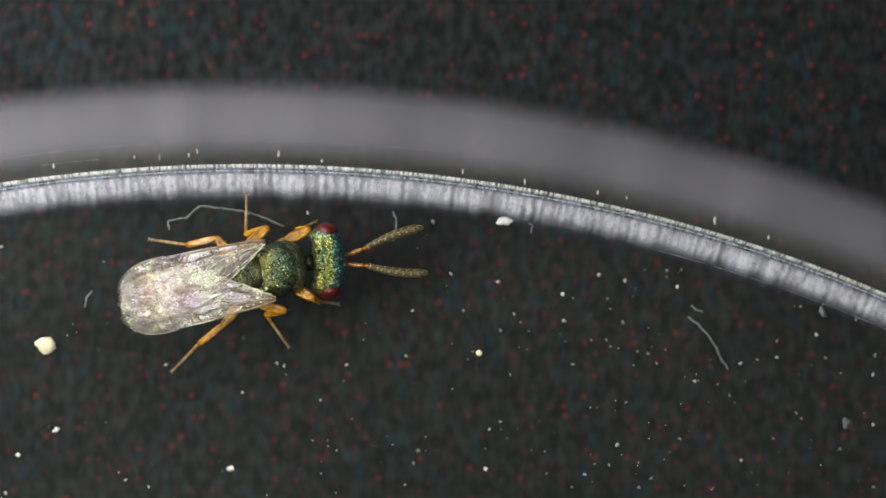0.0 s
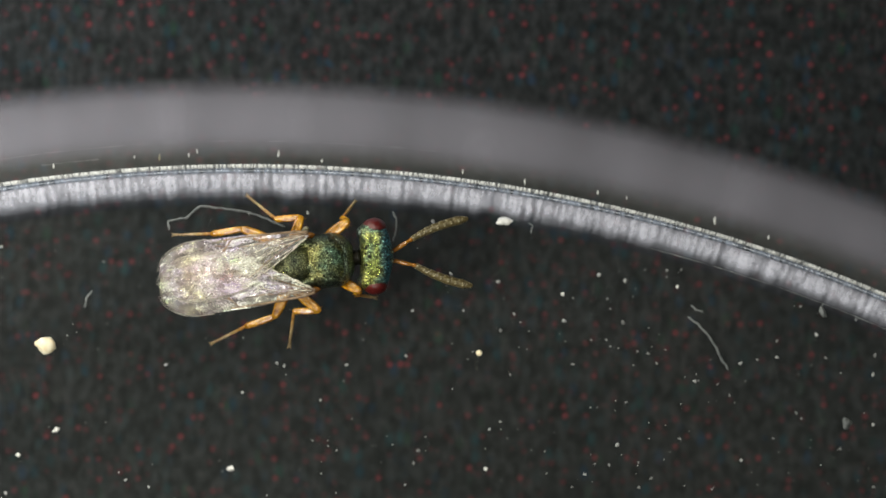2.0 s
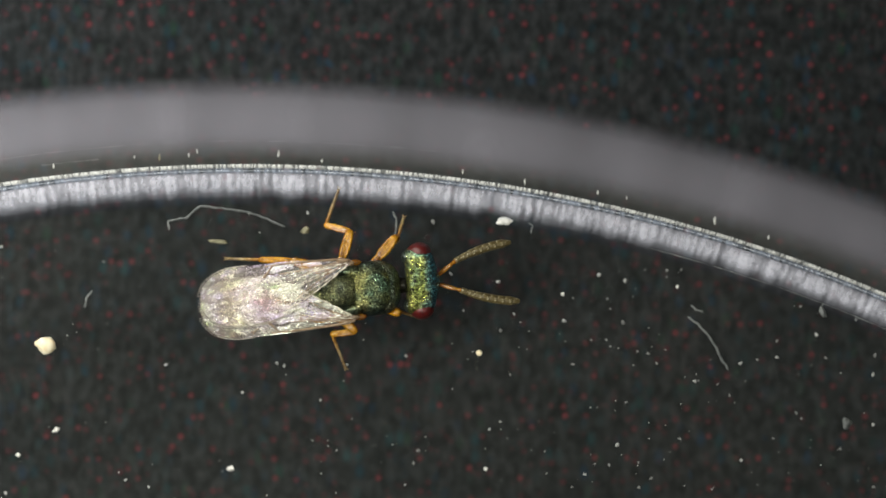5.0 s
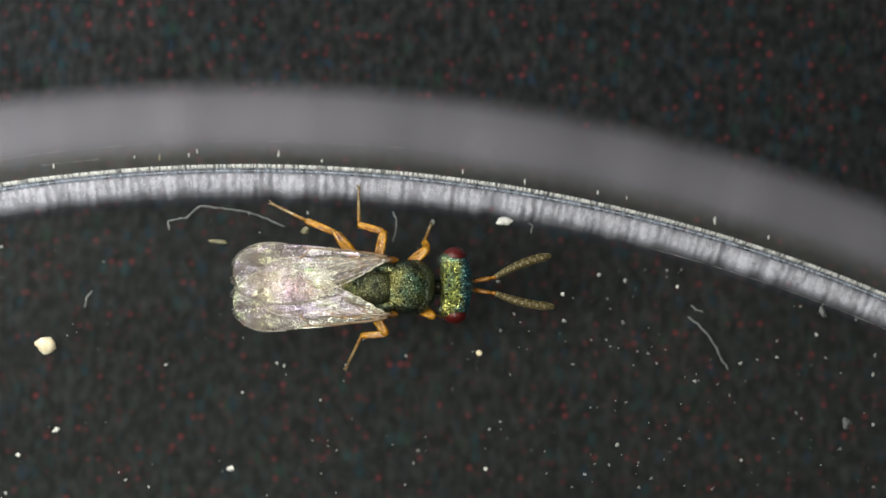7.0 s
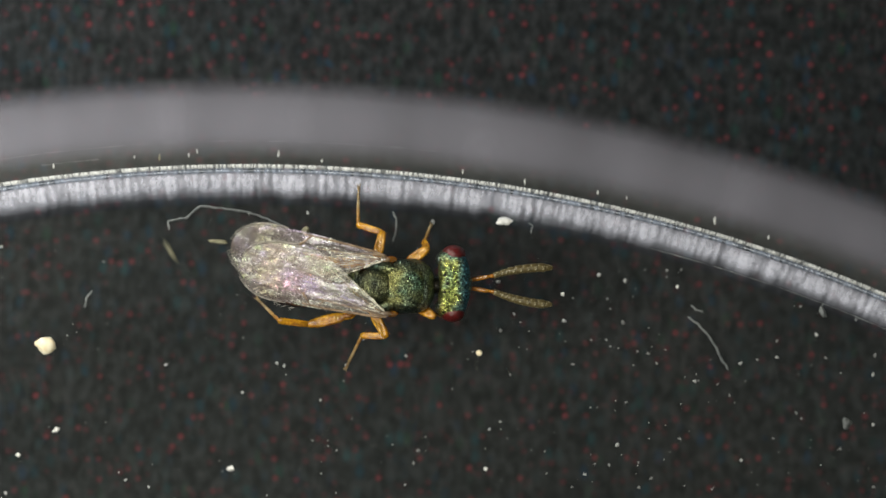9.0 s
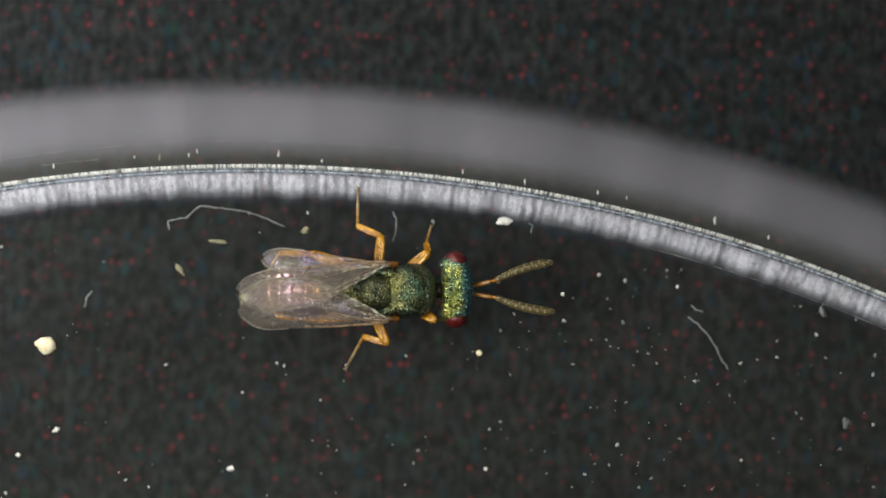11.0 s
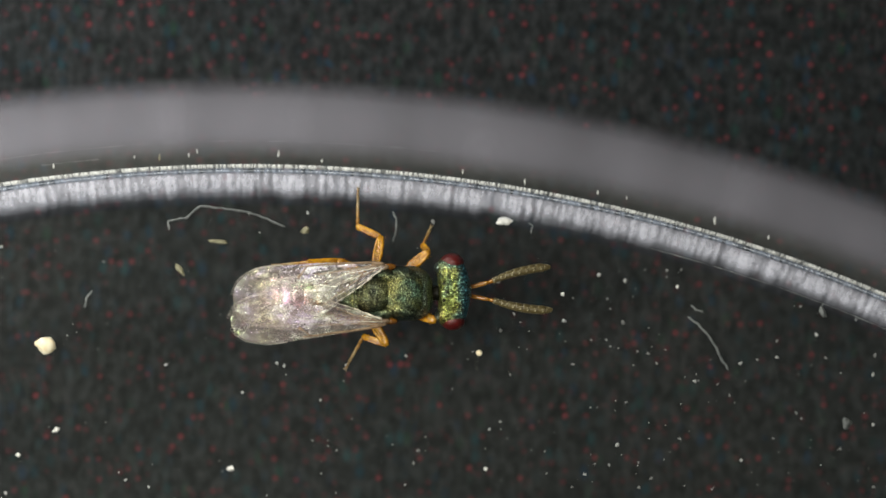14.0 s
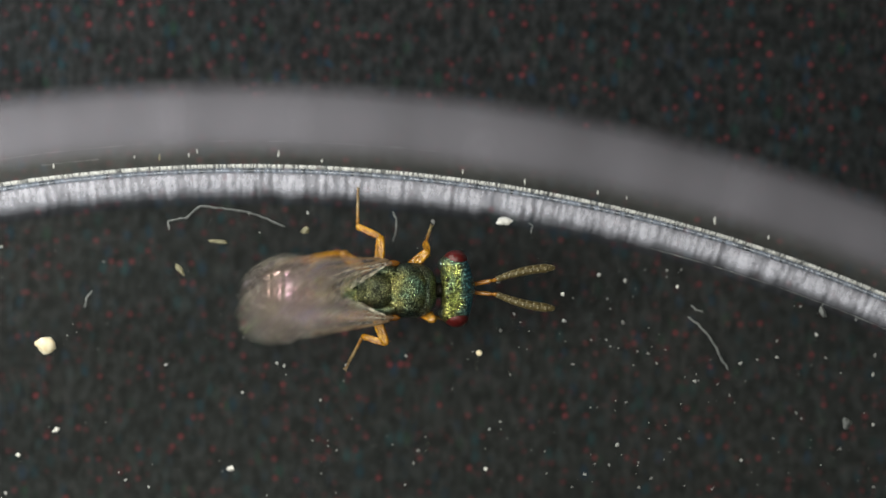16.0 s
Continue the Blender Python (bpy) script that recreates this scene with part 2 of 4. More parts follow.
def limb_paint(name, a, b, far=None, length=66.0):
    """Waxy, slightly see-through amber cuticle, streaked lengthwise; far: the colour towards the end of the piece."""
    p = Paint(name)
    x, y, z = p.split()
    along_it = p.node("ShaderNodeMapping", Vector=p.co, Scale=(0.22, 1.0, 1.0)).outputs[0]
    streak = p.math("ADD", p.math("MULTIPLY", p.noise(4.5, 2, 0.55, at=along_it), 0.6), p.math("MULTIPLY", p.noise(15, 3, 0.6), 0.4))
    c = p.mix(p.ramp(streak, (0.36, 0.0), (0.62, 1.0)), a, b)
    if far:
        c = p.mix(p.ramp(p.math("MULTIPLY", x, 1 / length), (0.1, 0.0), (0.6, 1.0)), c, far)
    c = p.mix(0.6, c, p.ramp(p.noise(3.2, 2), (0.35, 0.55), (0.7, 1.35)), "MULTIPLY")
    c = p.mix(0.7, c, p.ramp(p.noise(24, 2), (0.36, (0.50, 0.40, 0.35)), (0.62, (1.15, 1.15, 1.15))), "MULTIPLY")
    relief = p.math("ADD", p.noise(4, 2), p.noise(5.5, 2, 0.5, at=along_it))
    n = p.node("ShaderNodeBsdfPrincipled", Base_Color=c, Roughness=0.24, Coat_Weight=0.22, Coat_Roughness=0.10, Subsurface_Weight=0.16, Subsurface_Scale=8 * U, Subsurface_Radius=(1.0, 0.45, 0.10), Normal=p.bump(relief, 2.2, 0.9))
    return p.done(n.outputs[0])


def club_paint(name):
    """Translucent brown flagellum segment with pale sensory spots."""
    p = Paint(name)
    x, y, z = p.split()
    cell = p.cells(4.6, rand=0.8)
    span = p.ramp(p.math("MULTIPLY", x, 1 / 13.4), (0.0, 0.3), (0.14, 1.0), (0.84, 1.0), (1.0, 0.3))
    pale = p.math("MULTIPLY", p.ramp(cell.outputs["Distance"], (0.14, 1.0), (0.40, 0.0)), p.math("MULTIPLY", span, p.ramp(p.noise(5, 2), (0.3, 0.3), (0.6, 1.0))))
    c = p.mix(p.ramp(p.noise(7, 3, 0.6), (0.3, 0.0), (0.7, 1.0)), (0.055, 0.040, 0.014), (0.125, 0.098, 0.038))
    c = p.mix(pale, c, (0.62, 0.56, 0.37))
    n = p.node("ShaderNodeBsdfPrincipled", Base_Color=c, Roughness=0.34, Normal=p.bump(p.math("ADD", pale, p.noise(3, 2)), 1.2, 0.9))
    clear = p.node("ShaderNodeBsdfTransparent", Color=(0.8, 0.72, 0.55)).outputs[0]
    return p.done(p.blend(0.85, clear, n.outputs[0]))


CARD = card_paint()
CLEAR = clear_paint("clear_polystyrene_floor", 0.0032, 0.008, 0.05, (0.965, 0.975, 0.95))
WALL = clear_paint("clear_polystyrene_wall", 0.030, 0.008, 0.3)
# the white on these four stands for reflected light, painted as streaks
FILLET = fillet_paint("glare_fillet", 0.13, 0.45, 9, (0.71, 0.71, 0.82), (WALL_R - 72, WALL_R - 16))
RIDGE = fillet_paint("glare_ridge", 0.0, 0.40, 5, (0.78, 0.80, 0.86))
EDGE = fillet_paint("glare_edge", 0.03, 0.52, 4.2, (0.86, 0.86, 0.84))
GROOVE = fillet_paint("glare_groove", 0.01, 0.24, 8, (0.50, 0.56, 0.70))
RIM = rim_paint()
SCUTUM = chitin_paint("green_gold_thorax", (0.14, 0.16, 0.07), (0.48, 0.46, 0.17), (0.13, 0.23, 0.17), 3.1, 2.1, rough=0.30, sides=(0.09, 0.15, 0.125), speck=0.5)
SHIELD = chitin_paint("dark_green_shield", (0.085, 0.10, 0.07), (0.26, 0.27, 0.13), (0.09, 0.145, 0.13), 3.0, 2.0, rough=0.30, speck=0.5)
COLLAR = chitin_paint("grey_green_collar", (0.13, 0.17, 0.13), (0.34, 0.36, 0.22), (0.19, 0.28, 0.29), 3.2, 2.0, rough=0.31, speck=0.5)
HEAD = chitin_paint("green_gold_head", (0.32, 0.37, 0.105), (0.72, 0.68, 0.20), (0.21, 0.45, 0.38), 3.8, 2.8, rough=0.29, front=True, speck=0.55)
DARK = chitin_paint("dark_bronze_cuticle", (0.012, 0.012, 0.010), (0.03, 0.025, 0.012), (0.012, 0.016, 0.014), 8.0, 1.2, 0.6, 0.35)
GASTER = gaster_paint()
REDEYE = plain_paint("dark_red_eye", (0.046, 0.003, 0.003), (0.085, 0.007, 0.006), 5.0, 0.3, 0, 0.8)
AMBER = limb_paint("amber_leg", (0.13, 0.040, 0.001), (0.47, 0.232, 0.006))
BROWN = limb_paint("brown_amber_scape", (0.10, 0.036, 0.003), (0.25, 0.105, 0.008))
PALE = limb_paint("pale_hairy_tarsus", (0.20, 0.08, 0.010), (0.42, 0.22, 0.04), (0.26, 0.19, 0.10))
TAN = club_paint("pale_hairy_flagellum")
WING = wing_paint("pearly_wing_membrane", 0.31)
HINDWING = wing_paint("clear_hindwing_membrane", 0.30, (0.70, 0.70, 1.0), 205.0)
VEIN = plain_paint("brown_wing_vein", (0.10, 0.06, 0.03), (0.26, 0.18, 0.11), 9, 0.4, 0, 0.5)
MARGIN = plain_paint("pale_wing_fold", (0.34, 0.31, 0.24), (0.66, 0.62, 0.50), 6, 0.28, 0, 1.5)
BRISTLE = plain_paint("pale_bristle", (0.24, 0.22, 0.19), (0.40, 0.37, 0.32), 8, 0.5)
CREAM = plain_paint("cream_grain", (0.78, 0.64, 0.38), (0.90, 0.84, 0.66), 10, 0.6, 0, 4)
WHITE = plain_paint("white_flake", (0.50, 0.50, 0.48), (0.80, 0.79, 0.76), 7, 0.5, 0, 3)
DUST = plain_paint("pale_dust", (0.16, 0.17, 0.17), (0.46, 0.46, 0.45), 7, 0.6, 0, 2)
FAINT = plain_paint("faint_dust", (0.08, 0.085, 0.085), (0.24, 0.24, 0.235), 4, 0.7, 0, 2)
LINT = plain_paint("grey_lint", (0.060, 0.068, 0.070), (0.150, 0.158, 0.156), 9, 0.6, 0, 2)
STRAW = plain_paint("straw_flake", (0.10, 0.098, 0.06), (0.25, 0.23, 0.14), 7, 0.5, 0, 2)


# ---- mesh helpers ----
def part(name, shape, material, parent=None, label="", at=None):
    """Link verts and faces (in drawing units) as one mesh object."""
    verts, faces = shape
    me = bpy.data.meshes.new(name)
    me.from_pydata([(v[0] * U, v[1] * U, v[2] * U) for v in verts], [], faces)
    me.polygons.foreach_set("use_smooth", [True] * len(me.polygons))
    me.materials.append(material)
    me.update()
    ob = new(name, me)
    if parent:
        ob.parent = parent
    if at is not None:
        ob.matrix_basis = at
    if label:
        tagged(ob, label)
    return ob


def join(*shapes):
    verts, faces = [], []
    for v, f in shapes:
        k = len(verts)
        verts += [tuple(a) for a in v]
        faces += [tuple(i + k for i in q) for q in f]
    return verts, faces


def loft(rings, seg=28, axis="x", power=2.0):
    """A skin over rings (along, centre across, centre up, half width, half height); closed at both ends."""
    verts, faces = [], []
    for a, c, z, w, h in rings:
        for i in range(seg):
            t = 2 * math.pi * i / seg
            ct, st = math.cos(t), math.sin(t)
            e = 2 / power
            u = c + w * math.copysign(abs(ct) ** e, ct)
            v = z + h * math.copysign(abs(st) ** e, st)
            verts.append((a, u, v) if axis == "x" else (u, a, v))
    n = len(rings)
    for r in range(n - 1):
        for i in range(seg):
            j = (i + 1) % seg
            q = (r * seg + i, r * seg + j, (r + 1) * seg + j, (r + 1) * seg + i)
            faces.append(q if axis == "y" else q[::-1])
    first, last = tuple(range(seg)), tuple(range((n - 1) * seg, n * seg))
    faces += [first, last[::-1]] if axis == "x" else [first[::-1], last]
    return verts, faces


def ball(x, y, z, rx, ry, rz, seg=28, rings=16, power=2.0):
    out = []
    for k in range(rings + 1):
        a = math.pi * (k + 0.02) / (rings + 0.04)
        s = max(math.sin(a), 0.02)
        out.append((x - rx * math.cos(a), y, z, ry * s, rz * s))
    return loft(out, seg, "x", power)


def tube(points, radii, seg=8):
    """A round skin along points, with end caps."""
    pts = [Vector(p) for p in points]
    verts, faces = [], []
    up = Vector((0.0, 0.0, 1.0))
    for k, p in enumerate(pts):
        d = (pts[min(k + 1, len(pts) - 1)] - pts[max(k - 1, 0)]).normalized()
        ref = up if abs(d.dot(up)) < 0.95 else Vector((0, 1, 0))
        s = d.cross(ref).normalized()
        n = s.cross(d)
        for i in range(seg):
            t = 2 * math.pi * i / seg
            verts.append(tuple(p + (s * math.cos(t) + n * math.sin(t)) * radii[k]))
    n = len(pts)
    for r in range(n - 1):
        for i in range(seg):
            j = (i + 1) % seg
            faces.append((r * seg + i, r * seg + j, (r + 1) * seg + j, (r + 1) * seg + i))
    faces += [tuple(range(seg))[::-1], tuple(range((n - 1) * seg, n * seg))]
    return verts, faces


def curve_at(table, u):
    """Smooth reading of (u, value...) rows."""
    us = [r[0] for r in table]
    k = max(0, min(len(us) - 2, sum(1 for a in us if a <= u) - 1))
    f = (u - us[k]) / (us[k + 1] - us[k])
    f = max(0.0, min(1.0, f))
    return [a + (b - a) * f for a, b in zip(table[k][1:], table[k + 1][1:])]




def spin(profile, seg=720):
    """A ring body turned round the upright axis from an (r, z) profile, closed."""
    verts, faces = [], []
    m = len(profile)
    for i in range(seg):
        t = 2 * math.pi * i / seg
        for r, z in profile:
            verts.append((r * math.cos(t), r * math.sin(t), z))
    for i in range(seg):
        j = (i + 1) % seg
        for k in range(m):
            l = (k + 1) % m
            faces.append((i * m + k, j * m + k, j * m + l, i * m + l))
    return verts, faces


def lump(r, seed, stretch=(1, 1, 0.7), rough=0.35, seg=10, rings=7):
    """An uneven grain that rests on the plane below it."""
    verts, faces = ball(0, 0, 0, r, r, r, seg, rings)
    rnd = random.Random(seed)
    off = Vector((rnd.uniform(-50, 50), rnd.uniform(-50, 50), 0))
    out = []
    for v in verts:
        n = noise.noise(Vector(v) / r * 1.1 + off) + 0.5 * noise.noise(Vector(v) / r * 2.6 + off)
        k = 1 + rough * n
        out.append((v[0] * k * stretch[0], v[1] * k * stretch[1], v[2] * k * stretch[2]))
    low = min(v[2] for v in out)
    return [(a, b, c - low) for a, b, c in out], faces


# ---- the card and the dish ----
half = 0.15 / U
slab = [(x, y, z) for z in (-320, 0) for x, y in ((-half, -half), (half, -half), (half, half), (-half, half))]
box_faces = [(3, 2, 1, 0), (4, 5, 6, 7), (0, 1, 5, 4), (1, 2, 6, 5), (2, 3, 7, 6), (3, 0, 4, 7)]
tagged(part("ground", (slab, box_faces), CARD), "black printed card with scattered dark red ink dots", "card", kind="structure")

DISH = pose((AXIS[0] - 784) * U, (441 - AXIS[1]) * U, 0)
dish = new("petri_dish")
dish.matrix_basis = DISH
tagged(dish, "clear polystyrene petri dish with a dusty floor on black card", "petri dish")
Z0 = FLOOR / U       # the inner floor in units
RIM_Z = Z0 + 1290    # 8 mm wall


def rise(profile):
    """A profile given from the foot of the wall and the inner floor."""
    return [(WALL_R + r, z + Z0) for r, z in profile]


base = part("dish_floor", spin([(0.5, 2), (WALL_R - 72, 2), (WALL_R - 72, Z0), (0.5, Z0)], 360), CLEAR, dish, "clear scratched plastic floor")
part("fillet", spin(rise([(-71.5, -20), (-71.5, 0), (-64, 5), (-56, 12), (-46, 19), (-34, 25), (-16, 28), (-16, -20)]), 1080), FILLET, dish, "clear fillet of the wall with painted white glare streaks")
groove = part("groove", spin(rise([(-15.5, -20), (-15.5, 25), (-12, 22), (-10, 22), (-8, 26), (-8, -20)]), 720), GROOVE, dish)
part("ridge", spin(rise([(-13, 20), (-13, 24), (-12, 25), (-11, 24), (-11, 20)]), 1080), RIDGE, dish)
part("wall_edge", spin(rise([(-7.5, -20), (-7.5, 27), (-5.5, 31), (-2.5, 32), (-0.5, 30), (-0.5, -20)]), 1080), EDGE, dish, "edge at the foot of the wall with painted bright glare")
wall = part("dish_wall", spin([(WALL_R, 2), (WALL_R, Z0), (WALL_R + 13.5, RIM_Z - 8), (WALL_R + 113.5, RIM_Z - 8), (WALL_R + 116.5, 2)], 720), WALL, dish, "clear plastic wall")
part("rim", spin([(WALL_R + 13.5, RIM_Z - 7), (WALL_R + 17.5, RIM_Z), (WALL_R + 109.5, RIM_Z), (WALL_R + 113.5, RIM_Z - 7)], 720), RIM, dish, "frosted grey rim")
# fine scratches inside the foot of the wall
for r, a0, a1, seed, up in ((2944, 83, 99, 3, 4), (2923, 95.2, 97.2, 8, 4), (2843.5, 66.5, 75.5, 5, 17)):
    arc = []
    for k in range(61):
        a = math.radians(a0 + (a1 - a0) * k / 60)
        arc.append(Vector((r * math.cos(a), r * math.sin(a), Z0 + up)))
    part("scratch", tube(arc, [max(0.10, 0.45 + 1.1 * noise.noise(p / 17 + Vector((seed, 0, 0)))) for p in arc], 6), LINT, dish)
for ob in (base, wall, groove):
    ob.visible_shadow = False


# ---- the wasp: x ahead, y to its left, z up, origin on the floor under the thorax ----
wasp = new("wasp")
tagged(wasp, "metallic green wasp with amber legs and pearly wings, grooming itself", "wasp")


def roughen(shape, size, depth):
    verts, faces = shape
    out = []
    for v in verts:
        p = Vector(v)
        d = noise.noise(p / size) * depth
        c = Vector((p.x, 0, 60))
        n = (p - c)
        n = n.normalized() if n.length > 1 else Vector((0, 0, 1))
        out.append(tuple(p + n * d))
    return out, faces


def plate(x, y, z, rx, ry, rz, furrow=None, power=2.2, seg=64, rings=44):
    """A domed back plate, its upper side cut by a furrow(x, y) that gives the depth."""
    verts, faces = roughen(ball(x, y, z, rx, ry, rz, seg, rings, power), 16, 0.5)
    if furrow:
        verts = [(a, b, c - furrow(a, b)) if c > z else (a, b, c) for a, b, c in verts]
    return verts, faces


def notauli(x, y):
    """Two furrows that run back and inwards over the mesoscutum."""
    line = 17 + 0.36 * x
    return 3.6 * math.exp(-((abs(y) - line) / 2.6) ** 2) * max(0.0, min(1.0, (64 - x) / 12))


def frenum(x, y):
    """The cross line near the end of the scutellum."""
    return 2.4 * math.exp(-((x + 46 - 0.008 * y * y) / 2.0) ** 2)


def build_thorax():
    part("thorax_underside", roughen(ball(0, 0, 52, 76, 42, 34), 20, 1), DARK, wasp, "dark bronze underside")
    part("pronotum", roughen(loft([(34, 0, 66, 48, 34), (46, 0, 68, 48, 36), (58, 0, 69, 44, 34), (66, 0, 68, 39, 31), (72, 0, 66, 32, 26), (77, 0, 62, 22, 18), (79, 0, 59, 10, 9)], 44), 14, 0.6), COLLAR, wasp, "grey-green collar plate")
    part("mesoscutum", plate(29, 0, 70, 44, 48, 46, notauli), SCUTUM, wasp, "pitted green-gold back plate with two furrows")
    part("scutellum", plate(-24, 0, 70, 40, 33, 42, frenum, 2.1), SHIELD, wasp, "pitted dark green shield plate")
    part("metanotum", roughen(loft([(-52, 0, 66, 38, 27), (-59, 0, 68, 36, 28), (-64, 0, 66, 32, 25), (-67, 0, 62, 26, 18)], 32), 7, 1.0), SHIELD, wasp)
    for s in (1, -1):
        part("axilla", roughen(loft([(12, s * 30, 68, 9, 30), (3, s * 31, 70, 14, 33), (-8, s * 33, 70, 14, 32), (-20, s * 35, 68, 11, 28), (-32, s * 35, 64, 7, 22), (-42, s * 34, 60, 2, 12)], 28), 12, 0.5), SCUTUM, wasp)
        part("tegula", ball(2, s * 48, 82, 13, 6, 7, 18, 12), BROWN, wasp, "small amber wing cover")
        part("wing_hinge", roughen(ball(-8, s * 47, 88, 10, 5, 6, 16, 10), 4, 1.5), VEIN, wasp, "brown crumpled wing hinge")
        part("side_plate", roughen(ball(10, s * 36, 50, 46, 13, 30), 14, 1), DARK, wasp)
    part("propodeum", roughen(loft([(-60, 0, 64, 35, 30), (-67, 0, 65, 33, 29), (-75, 0, 63, 28, 25), (-84, 0, 60, 20, 19), (-91, 0, 57, 11, 12)], 36), 6, 1.8), SCUTUM, wasp, "rough green-gold rear plate")
    part("petiole", tube([(-84, 0, 58), (-92, 0, 58), (-101, 0, 58)], [9, 7.5, 9], 14), DARK, wasp)
    part("neck", tube([(74, 0, 62), (84, 0, 64), (92, 0, 66)], [15, 13, 15], 14), DARK, wasp)


def build_gaster():
    """Abdomen with seven overlapping plates; origin at the petiole."""
    tips = [0, 26, 48, 69, 90, 112, 133, 152]
    shape = [(0, 12), (5, 25), (12, 33), (26, 41), (54, 47.5), (82, 47.5), (106, 42), (126, 31), (142, 17), (154, 3)]

    domed = [(0, 10), (5, 21), (14, 31), (30, 38.5), (50, 41), (72, 39), (96, 32), (120, 22), (140, 12), (154, 2.5)]

    def ring(x, k):
        w, h = curve_at(shape, max(0, x))[0], curve_at(domed, max(0, x))[0]
        return -x, 0, -2 - 4 * (x / 152) ** 2, w * k, h * k

    ob = part("abdomen", loft([ring(x, 0.95) for x in range(0, 153, 8)], 36, "x", 2.7), GASTER, wasp, "glossy dark purple-bronze abdomen with plates")
    for a, b in zip(tips, tips[1:]):
        steps = [a + (b + 1.5 - a) * f for f in (0, 0.25, 0.5, 0.75, 0.94, 1.0)]
        part("abdomen_plate", loft([ring(x, k) for x, k in zip(steps, (0.965, 0.985, 1.0, 1.012, 1.016, 0.985))], 40, "x", 2.7), GASTER, ob)
    hairs = []
    rnd = random.Random(5)
    for k in range(90):
        x = rnd.uniform(60, 150)
        w = curve_at(shape, x)[0]
        t = rnd.uniform(-0.3, math.pi + 0.3)
        p = Vector((-x, w * math.cos(t), -4 + w * 0.80 * math.sin(t)))
        q = p + Vector((-7, 4.5 * math.cos(t), 3.0 * math.sin(t)))
        hairs.append(tube([p, q], [0.45, 0.2], 3))
    part("bristles", join(*hairs), BRISTLE, ob)
    part("ovipositor", tube([(-147, 0, -6), (-154, 0, -8), (-159, 0, -9)], [2.6, 2.0, 1.0], 6), DARK, ob)
    return ob


def build_head():
    side = [(0, 4.5, 27, 43), (7, 4.2, 26.7, 43.2), (14, 3.6, 26.2, 43), (21, 2.8, 25.6, 42), (28, 1.8, 25, 40.5), (36, 0.6, 24.2, 38), (44, -1, 23, 34.5), (51, -2, 20.5, 29), (56, -2, 16.5, 22), (59, -2, 10, 13)]
    rows = [(-y, c, 0, w, h) for y, c, w, h in side[:0:-1]] + [(y, c, 0, w, h) for y, c, w, h in side]
    fine = []
    for a, b in zip(rows, rows[1:]):
        for f in (0, 0.5):
            fine.append(tuple(p + (q - p) * f for p, q in zip(a, b)))
    fine.append(rows[-1])
    verts, faces = loft([(y * 1.03, c + 2.5, z, w * 1.06, h) for y, c, z, w, h in fine], 56, "y", 2.35)
    out = []
    for v in verts:
        p = Vector(v)
        d = 1.1 * noise.noise(p / 9) + 0.8 * noise.noise(p / 4)
        scrobe = 5.0 * math.exp(-((abs(p.y) - 8) / 5.0) ** 2) * max(0.0, min(1.0, (p.x - 4) / 12)) * (p.z > 0)
        brow = 2.2 * math.exp(-((p.x + 8) / 3.5) ** 2) * math.exp(-((abs(p.y) - 16) / 6.0) ** 2) * (p.z > 0)
        out.append(tuple(p + p.normalized() * (d - scrobe - brow)))
    ob = part("head", (out, faces), HEAD, wasp, "rough green-gold head with a blue-green face")
    for s in (1, -1):
        part("compound_eye", ball(3, s * 51, 5, 21, 17, 29, 30, 18), REDEYE, ob, "dark red compound eye")
        part("temple", roughen(ball(-18, s * 42, -8, 9, 12, 20, 20, 14), 6, 1.0), COLLAR, ob, "grey-green temple behind the eye")
        part("antenna_socket", ball(32, s * 7, 6, 6, 5.5, 6, 14, 10), COLLAR, ob)
    for x, y in ((-12, 0), (-17, 15), (-17, -15)):
        part("ocellus", ball(x, y, 40.5, 3, 3, 2.5, 12, 8), DARK, ob)
    part("jaw", ball(20, 0, -34, 12, 22, 14, 16, 10), AMBER, ob)
    return ob


SEG = 13.4    # length of a flagellum segment


def build_antenna(s):
    scape = part("antenna", join(tube([(-3, 0, 0), (4, 0, 0), (16, 0, 0), (30, 0, 0), (38, 0, 0)], [3.0, 3.8, 4.2, 3.9, 2.8], 10),
                                 tube([(37, 0, 0), (42, 0, 0), (50, 0, 0)], [2.2, 3.8, 3.6], 8)), BROWN, wasp, "brown-amber antenna with a pale segmented club")
    pieces = []
    for k in range(8):
        r = 4.5 + 3.3 * math.sin(min(1.0, (k + 0.8) / 5.5) * math.pi / 2) - (1.4 if k == 7 else 0)
        form = ((-0.03, 0.92), (0.08, 0.97), (0.3, 1.0), (0.6, 1.01), (0.92, 0.98), (1.02, 0.92))
        taper = [1 - 0.5 * max(0, f) ** 2 if k == 7 else 1.0 for f, g in form]
        body = tube([(SEG * f, 0, 0) for f, g in form], [r * g * h for (f, g), h in zip(form, taper)], 12)
        pieces.append(part("flagellum_segment", body, TAN, scape, "pale brown hairy segment"))
    club = pieces
    return scape, club


